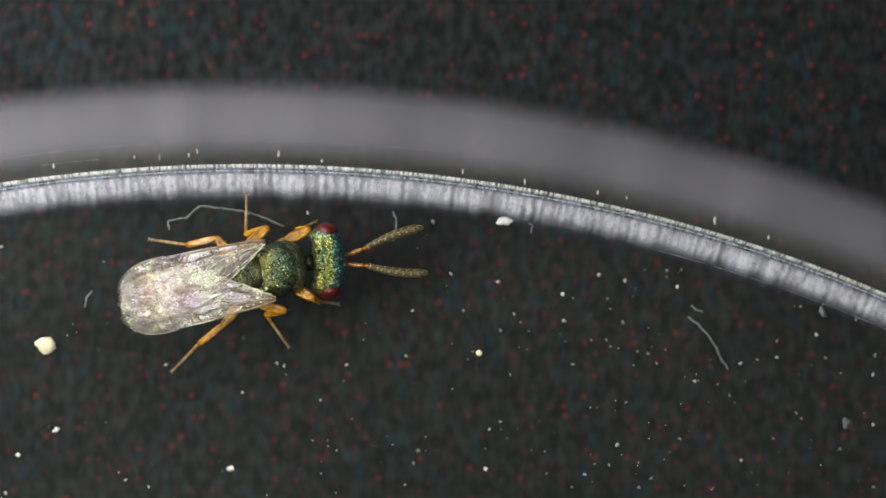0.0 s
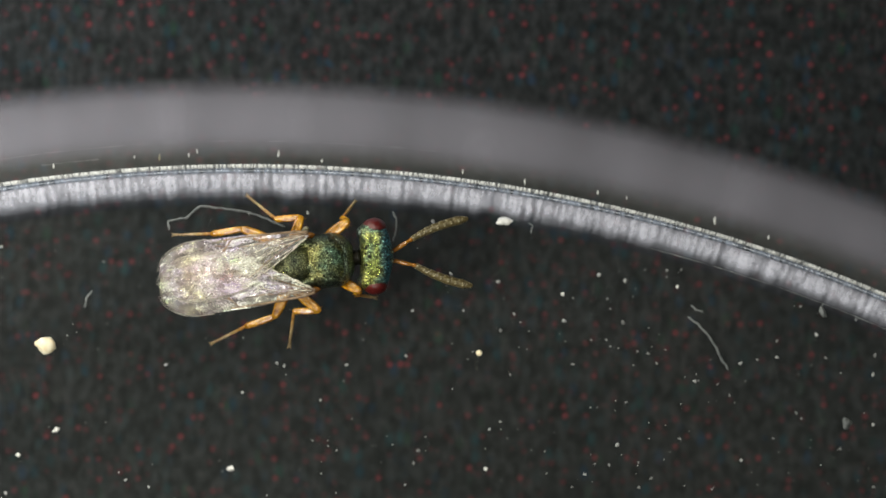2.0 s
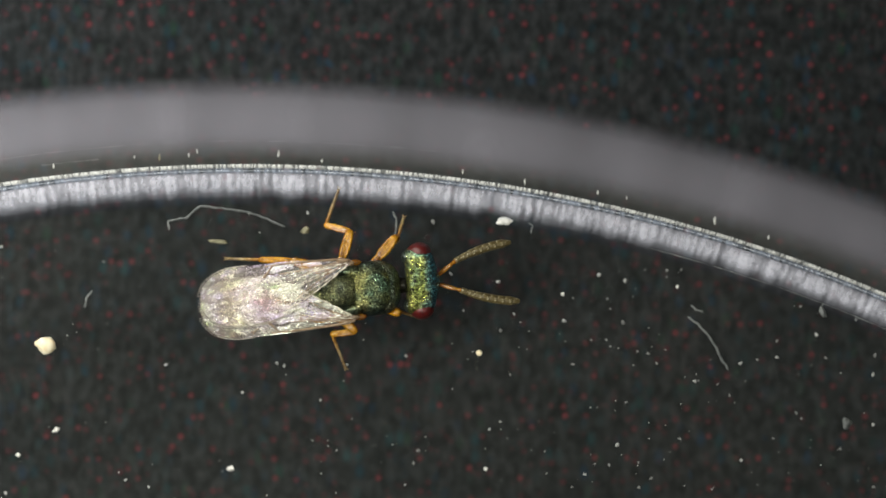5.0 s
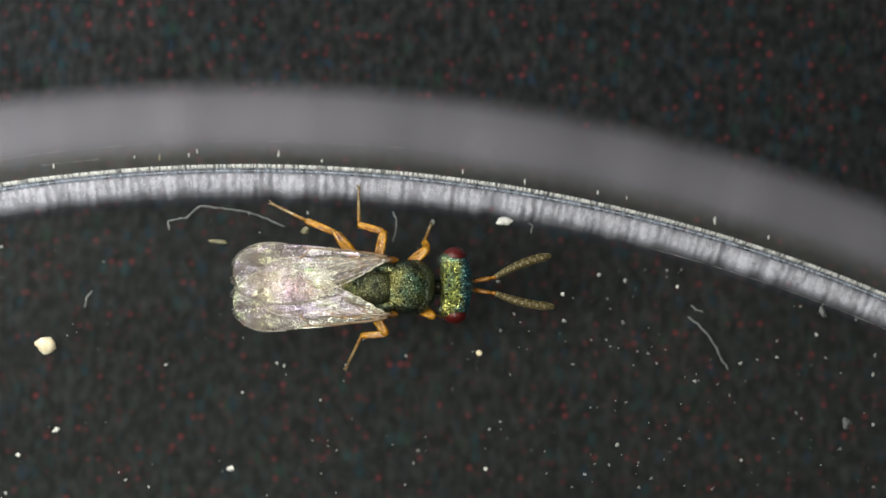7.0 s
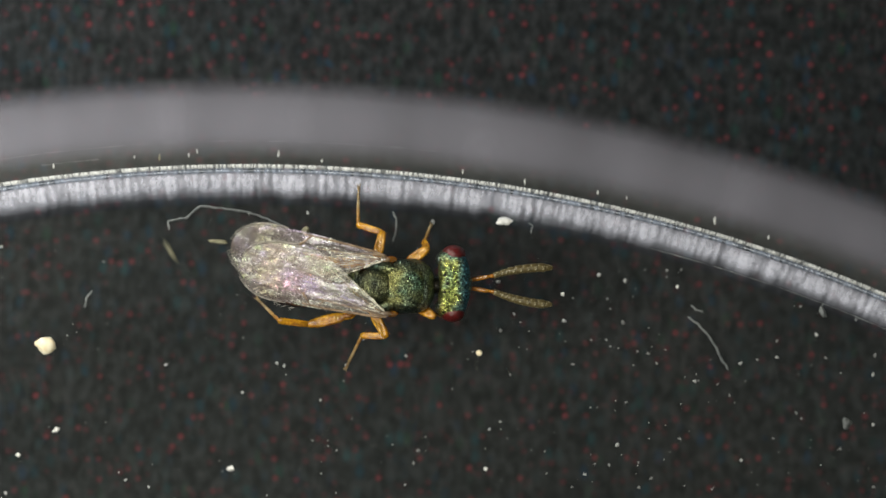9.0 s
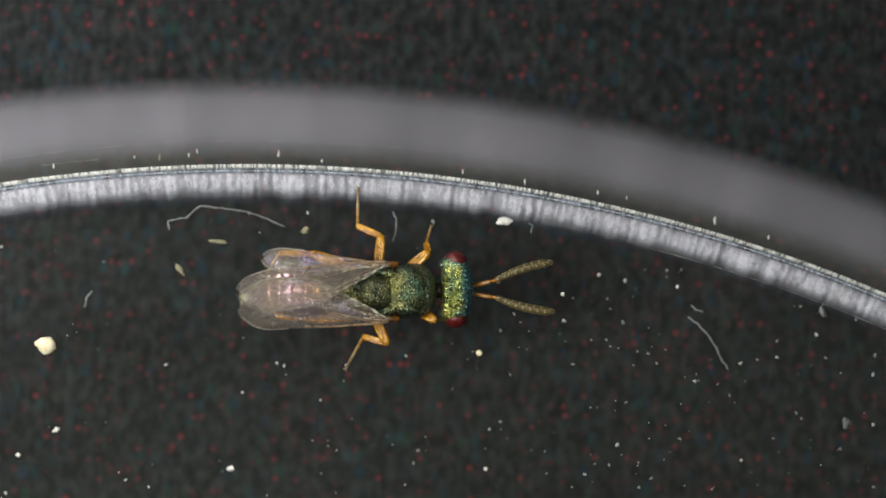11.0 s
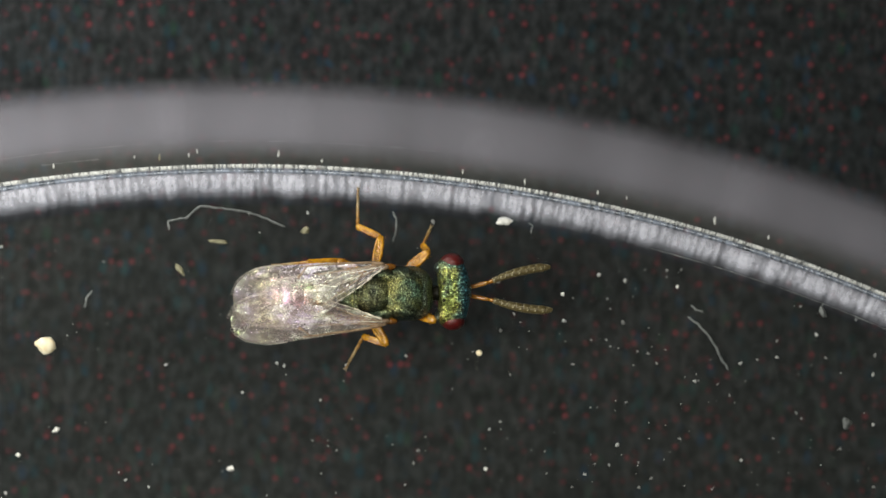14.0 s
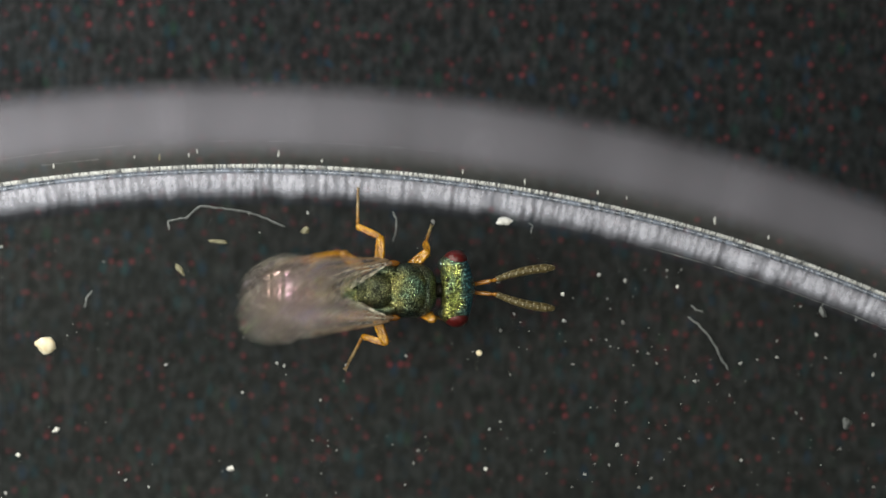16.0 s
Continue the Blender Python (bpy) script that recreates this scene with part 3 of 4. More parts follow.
def leg_rod(length, r0, r1, r2, seg=10, hairs=0, seed=1):
    """A limb piece along +x, swollen to r1 in its middle."""
    pts = [(0, 0, 0), (length * 0.06, 0, 0), (length * 0.2, 0, 0.3), (length * 0.45, 0, 0.5), (length * 0.7, 0, 0.4), (length * 0.95, 0, 0), (length + r2 * 0.4, 0, 0)]
    skin, faces = tube(pts, [r0 * 0.6, r0, r1 * 0.94, r1, r1 * 0.94, r2, r2 * 0.6], seg)
    # the upper side is flattened between two blunt ridges
    body = [(x, y, min(z, r1 * (0.52 + 0.20 * (y / r1) ** 2))) for x, y, z in skin], faces
    rnd = random.Random(seed)
    out = [body]
    for k in range(hairs):
        x = rnd.uniform(0.1, 1.0) * length
        t = rnd.uniform(0, 2 * math.pi)
        r = r1 * 0.9
        p = Vector((x, r * math.cos(t), r * math.sin(t)))
        out.append(tube([p, p + Vector((3.0, 1.0 * math.cos(t), 1.0 * math.sin(t)))], [0.5, 0.2], 3))
    return join(*out)


def tarsus_rod(length, seed):
    pts, rad = [], []
    n = 5
    for k in range(n):
        for f, r in ((0.02, 2.3), (0.5, 2.7), (0.95, 3.1)):
            pts.append((length * (k + f) / n, 0, 0))
            rad.append(r * (1.1 - 0.06 * k))
    claws = [tube([(length - 1, 0, 0), (length + 4, s * 3, 0), (length + 5, s * 4, -2)], [1.4, 1.0, 0.4], 5) for s in (1, -1)]
    hair = leg_rod(length, 1, 2.6, 1, 5, 26, seed)
    return join(tube(pts, rad, 8), hair, *claws)


LEGS = {"fore": (48, 30, 46), "mid": (50, 46, 69), "hind": (66, 57, 72)}


def build_leg(kind, seed):
    f, t, s = LEGS[kind]
    fat = {"fore": 9.8, "mid": 9.2, "hind": 10.2}[kind]
    leg = part("leg", join(leg_rod(f, 6.5, fat, 7.2, 18, 14, seed), ball(-4, 0, -2, 14, 8, 9, 12, 8)), AMBER, wasp, "amber leg")
    tib = part("tibia", leg_rod(t, 5.2, 6.2, 5.6, 14, 26, seed + 1), AMBER, leg)
    tar = part("tarsus", tarsus_rod(s, seed + 2), PALE, leg, "pale hairy jointed foot")
    return leg, tib, tar


# along the wing (0 to 1): middle line and half width, before the round tip
FORE = [(0, 0, 2), (0.03, -1, 7), (0.08, -4, 13), (0.2, -12, 24), (0.4, -27, 44), (0.55, -32, 50), (0.7, -32, 52), (1.0, -31, 53)]
HIND = [(0, 0, 3), (0.15, -1, 6), (0.4, -9, 15), (0.62, -14, 20.5), (1.0, -16, 22)]


def build_wing(name, length, form, s, paint, label, seed):
    """A wing that reaches back along -x from its hinge, its leading edge on the outer side s."""
    n, m = 44, 16
    verts, faces = [], []

    def sheet(u, v):
        mid, half_width = (0.5 * a + 0.25 * b + 0.25 * c for a, b, c in zip(curve_at(form, u), curve_at(form, u - 0.05), curve_at(form, u + 0.05)))
        if u > 0.74:
            half_width *= math.sqrt(max(0.0004, 1 - ((u - 0.74) / 0.26) ** 2))
        y = mid + half_width * (1 - 2 * v)
        x = -length * u
        z = 3.5 * math.sin(v * math.pi) * min(1, u * 3) + 2.6 * noise.noise(Vector((x / 50, y / 20, seed))) - 5.0 * u * u + 1.6 * math.sin(v * 15) * u * (1 - u) * 2
        return x, s * y, z

    for i in range(n + 1):
        for j in range(m + 1):
            verts.append(sheet(math.sin(math.pi / 2 * i / n) ** 1.0, j / m))
    for i in range(n):
        for j in range(m):
            q = (i * (m + 1) + j, (i + 1) * (m + 1) + j, (i + 1) * (m + 1) + j + 1, i * (m + 1) + j + 1)
            faces.append(q if s > 0 else q[::-1])
    ob = part(name, (verts, faces), paint, wasp, label)
    edge = [Vector(sheet(u / 30 * 0.55, 0.04)) for u in range(31)]
    veins = [tube(edge, [2.6 - 1.2 * k / 30 for k in range(31)], 6)]
    if length > 230:
        a = Vector(sheet(0.5, 0.05))
        b = Vector(sheet(0.565, 0.24))
        veins.append(tube([a, (a + b) / 2, b], [1.5, 1.3, 2.8], 6))
        veins.append(tube([Vector(sheet(0.02 + 0.3 * k / 10, 0.18 + 0.02 * k)) for k in range(11)], [1.3 - 0.1 * k for k in range(11)], 5))
        veins.append(tube([Vector(sheet(0.03 + 0.4 * k / 12, 0.62 + 0.018 * k)) for k in range(13)], [1.1 - 0.06 * k for k in range(13)], 5))
    folds = [tube([Vector(sheet(0.02 + u / 30 * 0.42, v + 0.05 * math.sin(u / 30 * 5 + k))) + Vector((0, 0, 0.6)) for u in range(31)], [(r * (0.7 + 0.5 * math.sin(u * 1.3 + k))) * (1 - u / 40) for u in range(31)], 5) for k, (v, r) in enumerate(((0.96, 1.7), (0.86, 1.0), (0.42, 0.8)))]
    part("wing_fold", join(*folds), MARGIN, ob, "pale crinkled fold of the membrane")
    part("wing_vein", join(*veins), VEIN, ob, "pale brown wing vein")
    fringe = []
    for k in range(110):
        u = 0.45 + 0.55 * k / 110
        p = Vector(sheet(u, 1.0))
        d = Vector((-3 - 6 * u * u, -s * 6 * (1 - 0.6 * u ** 4), 0)).normalized() * 7
        fringe.append(tube([p, p + d], [0.55, 0.2], 3))
        if k > 40:
            p = Vector(sheet(u, 0.0))
            d = Vector((-5, s * 4 * (1.2 - u), 0)).normalized() * 5
            fringe.append(tube([p, p + d], [0.5, 0.2], 3))
    part("fringe", join(*fringe), BRISTLE, ob, "fringe of fine hairs")
    return ob


build_thorax()
gaster = build_gaster()
head = build_head()
antennae = {"left": build_antenna(1), "right": build_antenna(-1)}
legs = {}
for k, (kind, side) in enumerate((a, b) for a in ("fore", "mid", "hind") for b in ("left", "right")):
    legs[kind, side] = build_leg(kind, 20 + 5 * k)
wings = {}
for side, s in (("left", 1), ("right", -1)):
    wings["hind", side] = build_wing("hindwing", 205, HIND, s, HINDWING, "clear narrow hindwing", 7 + s)
    wings["fore", side] = build_wing("forewing", 271, FORE, s, WING, "pearly folded forewing", 3 + s)


# ---- dust, grains and fibres on the dish floor ----
def fibre(points, r, label, paint=LINT, seed=1):
    pts = [Vector((x - points[0][0], points[0][1] - y, 0)) for x, y in points]
    fine, rad = [], []
    for a, b in zip(pts, pts[1:]):
        for k in range(6):
            fine.append(a + (b - a) * k / 6)
    fine.append(pts[-1])
    for k, p in enumerate(fine):
        q = p / 9 + Vector((seed * 7.1, 0, 0))
        fine[k] = p + Vector((noise.noise(q), noise.noise(q + Vector((0, 9, 0))), 0)) * 1.6 + Vector((0, 0, r + 0.5))
        rad.append(r * (0.75 + 0.4 * noise.noise(p / 6)) * (0.5 if k in (0, len(fine) - 1) else 1))
    ob = part("fibre", tube(fine, rad, 7), paint)
    ob.matrix_basis = Matrix.Translation(px(*points[0]))
    return tagged(ob, label, "fibre", "fibres on the dish floor")


fibre([(299, 408), (298, 391), (330, 386), (354, 365), (400, 370), (440, 375), (468, 386), (505, 402)], 2.6, "long bent grey lint fibre on the dish floor", seed=2)
fibre([(694, 374), (702, 388), (701, 408), (696, 428)], 2.2, "short curved grey lint fibre beside the wall", seed=3)
fibre([(1217, 560), (1236, 575), (1252, 592), (1268, 616), (1277, 636), (1290, 655)], 2.8, "curved pale lint fibre on the dish floor", seed=4)
fibre([(163, 515), (153, 528), (150, 546)], 2.8, "short bent grey lint fibre on the dish floor", seed=5)
fibre([(936, 395), (943, 400), (940, 414)], 1.6, "tiny grey lint hair beside the wall", seed=6)
fibre([(1223, 540), (1230, 548), (1244, 553)], 2.6, "tiny crooked lint thread beside a longer fibre", seed=7)


def speck(x, y, r, paint, name, label, stretch=(1, 1, 0.7), turn=0.0, z=0.0, seed=0, rough=0.35, group="dust grains"):
    ob = part(name, lump(r, seed + int(x), stretch, rough, 14, 9), paint)
    ob.matrix_basis = Matrix.Translation(px(x, y, z)) @ pose(0, 0, 0, 0, 0, turn)
    return tagged(ob, label, name.replace("_", " "), group)


speck(81, 611, 17.5, CREAM, "pollen_grain", "large round cream pollen grain on the dish floor", (1, 0.92, 0.8), rough=0.3)
speck(848, 625, 5.5, CREAM, "pollen_grain", "tiny round cream pollen grain on the dish floor", rough=0.15)
speck(892, 392, 9, WHITE, "white_flake", "bright white flake at the foot of the wall", (1.5, 0.8, 0.5), 5)
flake = speck(318, 477, 8, STRAW, "straw_flake", "pale straw-coloured flake on the dish floor", (1.5, 0.6, 0.4), -50)
speck(388, 428, 9, STRAW, "straw_flake", "dull straw-coloured flake on the dish floor", (1.7, 0.4, 0.25), -5, rough=0.7)
speck(541, 408, 7, STRAW, "straw_flake", "small ragged straw-coloured flake on the dish floor", (1.0, 0.8, 0.5), 20, rough=0.6)
speck(1498, 750, 9, LINT, "dust_speck", "soft grey dust ball on the dish floor", (0.8, 1.1, 0.6), 10, seed=4, rough=0.6)
speck(1457, 553, 7, LINT, "dust_speck", "long grey dust flake beside the wall", (0.7, 1.4, 0.6), 25, seed=9, rough=0.7)
SPECKS = ((408, 829, 7), (99, 761, 6), (32, 805, 6), (996, 521, 4), (1199, 508, 4), (860, 830, 5), (1092, 788, 4), (613, 646, 4), (429, 695, 4),
          (998, 568, 4), (1060, 487, 5), (1106, 497, 4), (798, 485, 4), (545, 377, 4), (882, 499, 4), (1230, 675, 4), (1310, 643, 5), (1445, 592, 4))
SMALL = ((1312, 815, 4), (1545, 752, 4), (1545, 663, 4), (567, 708, 3), (730, 550, 3), (294, 646, 3), (820, 550, 3), (503, 648, 3), (490, 643, 4), (10, 873, 4), (222, 850, 3),
         (263, 862, 3), (2, 437, 4), (718, 630, 3), (1090, 710, 2), (866, 760, 3), (910, 556, 3), (885, 746, 3), (1035, 840, 3), (440, 378, 3), (1375, 632, 4))
for k, (x, y, r) in enumerate(SPECKS + SMALL):
    speck(x, y, r * 0.72, WHITE if k < 6 else DUST, "dust_speck", "pale dust speck on the dish floor", (1.0 + 0.3 * math.sin(k * 2.3), 0.9, 0.6), 40 * k, seed=k, rough=0.95)
FAINT_EAST = ((1416, 543, 4), (1375, 604, 4), (1340, 637, 4), (1258, 637, 2), (1270, 680, 3), (1291, 700, 3), (1232, 663, 3), (1236, 674, 4), (1548, 630, 5), (1461, 634, 4), (1515, 566, 5), (1456, 540, 4),
              (1409, 731, 4), (1418, 741, 4), (1368, 776, 4), (1487, 795, 3), (1546, 862, 4), (1395, 837, 2), (1260, 866, 4), (1203, 777, 4), (1152, 847, 4), (1131, 863, 5), (1130, 819, 3), (1100, 805, 2), (1078, 823, 4),
              (1053, 821, 4), (1033, 837, 2), (1012, 862, 3), (967, 838, 3), (964, 799, 3), (1108, 712, 3))
FAINT_MIDDLE = ((766, 393, 6), (1142, 478, 3), (1180, 479, 5), (1206, 478, 3), (1103, 571, 5), (1148, 581, 3), (1046, 602, 3), (1073, 602, 3), (1080, 613, 3), (1094, 616, 3), (1128, 622, 3), (1147, 626, 4), (1178, 619, 3), (1121, 646, 3),
                (1162, 643, 3), (1075, 529, 4), (1080, 547, 4), (886, 585, 5), (1014, 645, 4), (903, 663, 4), (828, 636, 3), (553, 780, 3), (580, 780, 2), (581, 790, 3), (596, 797, 4), (740, 798, 5), (732, 820, 5),
                (753, 773, 3), (717, 858, 4), (568, 838, 3), (1014, 528, 3), (394, 834, 3))
for k, (x, y, r) in enumerate(FAINT_EAST + FAINT_MIDDLE):
    speck(x, y, r * 0.55, FAINT, "dust_speck", "faint grey dust speck on the dish floor", (1.0 + 0.4 * math.sin(k * 1.7), 0.85, 0.6), 55 * k, seed=60 + k, rough=1.0)
# pale specks on the clear wall, set into its foot
WALL_MOTES = ((95, 294, 4), (282, 279, 5), (334, 274, 4), (349, 268, 3), (493, 272, 5), (238, 278, 3), (570, 285, 3), (819, 304, 4), (929, 322, 4), (1058, 341, 4), (1265, 391, 6), (1109, 350, 3), (1360, 421, 4))
for k, (x, y, r) in enumerate(WALL_MOTES):
    ob = part("wall_speck", lump(r * 0.8, 90 + k, (0.45, 1.4, 0.6), 0.8, 12, 8), STRAW if k == 1 else WHITE, dish)
    ob.matrix_basis = pose((x - AXIS[0]) * U, (AXIS[1] - y) * U, FLOOR)
rnd = random.Random(41)
cloud = []
while len(cloud) < 150:
    x, y = rnd.uniform(-60, 1628), rnd.uniform(380, 930)
    if rnd.random() > 0.35 + 0.65 * (x / 1568) or math.hypot(x - AXIS[0], y - AXIS[1]) > WALL_R - 76:
        continue
    v, f = lump(rnd.choice((0.5, 0.6, 0.6, 0.7, 0.8, 0.9, 1.1)), len(cloud), (1.2, 0.9, 0.6), 0.5, 6, 4)
    cloud.append(([(a + x - 784, b + 441 - y, c) for a, b, c in v], f))
fine_dust = part("fine_dust", join(*cloud), DUST)
fine_dust.matrix_basis = Matrix.Translation((0, 0, FLOOR))
tagged(fine_dust, "scattered fine grey dust on the dish floor", "dust", kind="stuff")


# ---- what moves: everything is worked out from short tables, in plan units ----
def read(table, t):
    """Straight reading between the rows (seconds, values...) of a table."""
    return curve_at(table, t)


# seconds, thorax x, y, heading; then head x, y, heading
BODY = ((0, 466, 481, 10.5), (0.5, 488, 472, 9.5), (1, 515, 474, 8.5), (1.5, 533, 450, 10.5), (2, 549, 465, 6), (2.5, 559, 471, 2.5), (3, 559, 471, 2), (3.5, 551, 469, 2),
        (4, 578, 511, 9), (4.2, 588, 509, 9), (4.4, 592, 511, 9), (5.3, 650, 514, 4), (6.3, 692, 510, 0), (7, 692, 508, 0), (8, 688, 508, 0), (9, 690, 507, 1), (11.5, 694, 518, 1.5), (12.5, 696, 519, 1.5),
        (13, 695, 520, 1.5), (13.5, 688, 522, 1.5), (14.5, 688, 518, 1), (15, 690, 517, 1), (15.5, 686, 517, 1), (16, 694, 514, 0.5))
SKULL = ((0, 577, 462, 3.5), (0.5, 597, 452, 2.5), (1, 621, 456, 2), (1.5, 641, 432, 3), (2, 660, 454, 1), (2.5, 667, 462, 1.5), (3, 668, 464, 2), (3.5, 661, 464, 2), (4, 687, 491, 5.5), (4.2, 698, 490, 5), (4.4, 702, 492, 5),
         (5.3, 760, 500, 2), (6.3, 801, 507, 0), (7, 801, 505, 0), (8, 798, 505, 0), (9, 798, 502, -1), (11.5, 804, 515, 0), (13, 804, 516, 0), (13.5, 797, 517, 1), (14.5, 797, 516, 1), (15, 801, 513, 0),
         (15.5, 796, 514, 0), (16, 803, 511, 1))
# seconds, elbow x, y, tip x, y
FEELER_L = ((0, 640, 442, 755, 402), (0.5, 670, 422, 735, 405), (1, 690, 425, 765, 395), (1.5, 697, 402, 755, 355), (2, 722, 428, 825, 390), (2.5, 730, 445, 830, 400), (3, 730, 445, 832, 398),
            (3.5, 722, 442, 825, 397), (4, 747, 464, 832, 438), (4.2, 755, 462, 842, 428), (6.5, 867, 490, 983, 447), (7, 868, 492, 972, 455), (8, 862, 490, 970, 462), (8.5, 862, 488, 980, 447), (9, 862, 490, 985, 475),
            (11.5, 870, 500, 978, 463), (12.5, 870, 500, 982, 463), (13, 870, 500, 985, 470), (14, 862, 500, 970, 475))
FEELER_L2 = ((14, 862, 500, 970, 475), (14.5, 862, 500, 972, 482), (15, 868, 500, 977, 475), (15.5, 858, 500, 952, 481), (16, 868, 497, 985, 475))
FEELER_R = ((0, 645, 470, 745, 480), (0.5, 682, 455, 785, 452), (1, 700, 463, 812, 468), (1.5, 715, 437, 820, 440), (2, 735, 470, 838, 505), (2.5, 735, 480, 840, 518), (3, 738, 481, 845, 522),
            (3.5, 730, 480, 828, 518), (4, 755, 510, 833, 520), (4.2, 772, 503, 884, 514), (6.5, 875, 527, 985, 563), (7, 870, 518, 985, 542), (8, 868, 518, 975, 530), (8.5, 868, 520, 985, 540), (9, 865, 515, 975, 537),
            (11.5, 872, 528, 983, 553), (12.5, 872, 528, 985, 555), (13, 872, 526, 982, 535), (14, 865, 530, 985, 548))
FEELER_R2 = ((14, 865, 530, 985, 548), (14.5, 862, 525, 975, 535), (15, 868, 524, 980, 532), (15.5, 858, 525, 950, 537), (16, 868, 520, 985, 545))
# seconds, knee x, y, ankle x, y, foot x, y
STEP = {
    ("mid", "left"): ((0, 474, 404, 452, 405, 437, 347), (0.5, 488, 400, 462, 405, 437, 347), (1, 508, 402, 470, 402, 437, 347), (1.5, 520, 378, 483, 390, 437, 347), (2, 533, 385, 488, 385, 438, 347),
                      (2.5, 568, 402, 538, 393, 534, 333), (3, 568, 402, 538, 393, 534, 333), (3.5, 562, 400, 536, 393, 532, 333), (4, 558, 413, 522, 405, 505, 350), (4.5, 570, 413, 530, 405, 505, 350), (5, 620, 410, 590, 395, 600, 335),
                      (6.3, 680, 410, 640, 395, 635, 330), (9, 677, 412, 640, 395, 635, 330)),
    ("mid", "right"): ((0, 505, 550, 487, 555, 510, 613), (0.5, 520, 545, 492, 555, 508, 613), (1, 540, 548, 505, 555, 511, 613), (1.5, 553, 535, 513, 552, 511, 613), (2, 565, 550, 520, 558, 512, 613),
                       (3, 567, 555, 526, 557, 512, 613), (3.5, 561, 556, 524, 557, 512, 613), (4, 590, 578, 570, 595, 585, 640), (4.3, 600, 585, 580, 600, 612, 652), (6.3, 683, 590, 640, 590, 612, 652), (9, 683, 595, 640, 585, 612, 652)),
    ("fore", "left"): ((0, 548, 406, 548, 402, 560, 393), (0.5, 565, 402, 567, 396, 582, 378), (1, 573, 405, 570, 398, 582, 380), (1.5, 605, 380, 608, 374, 628, 357), (2, 616, 392, 612, 385, 628, 357),
                       (2.5, 625, 402, 612, 398, 629, 357), (3, 632, 402, 634, 396, 655, 370), (3.5, 630, 402, 630, 396, 655, 370), (4, 628, 410, 632, 402, 655, 372), (5, 700, 420, 705, 410, 715, 385), (6.3, 757, 440, 740, 440, 763, 398), (9, 756, 440, 740, 440, 763, 398)),
    ("fore", "right"): ((0, 555, 528, 568, 532, 598, 538), (0.5, 577, 515, 590, 518, 650, 528), (1, 600, 520, 605, 522, 630, 526), (1.5, 615, 499, 612, 502, 633, 516), (2, 637, 515, 640, 520, 665, 527),
                        (3, 640, 525, 640, 525, 672, 530), (3.5, 638, 525, 640, 525, 670, 532), (4, 658, 550, 665, 550, 695, 560), (6.3, 768, 560, 765, 556, 792, 562), (9, 768, 560, 765, 556, 792, 562)),
    ("hind", "left"): ((0, 385, 422, 332, 442, 265, 424), (0.5, 390, 418, 335, 438, 266, 424), (1, 400, 420, 330, 436, 266, 424), (1.5, 430, 400, 370, 418, 308, 415), (2, 440, 405, 375, 425, 308, 416),
                       (2.5, 440, 405, 385, 415, 310, 415), (3.5, 436, 405, 385, 415, 310, 415), (4, 470, 450, 405, 440, 340, 430), (6.5, 590, 480, 540, 490, 490, 500), (7, 602, 416, 540, 400, 480, 360), (7.5, 615, 485, 560, 490, 500, 480)),
    ("hind", "right"): ((0, 398, 573, 355, 600, 305, 657), (0.5, 403, 567, 355, 595, 305, 657), (1, 441, 563, 397, 571, 350, 620), (1.5, 458, 552, 400, 565, 350, 618), (2, 492, 558, 438, 560, 375, 608),
                        (2.5, 480, 566, 425, 555, 360, 575), (3, 465, 568, 420, 555, 370, 572), (3.5, 460, 562, 420, 550, 370, 560), (4, 510, 560, 460, 560, 410, 560), (6.5, 600, 570, 540, 590, 505, 632), (7, 610, 560, 560, 550, 500, 545)),
}
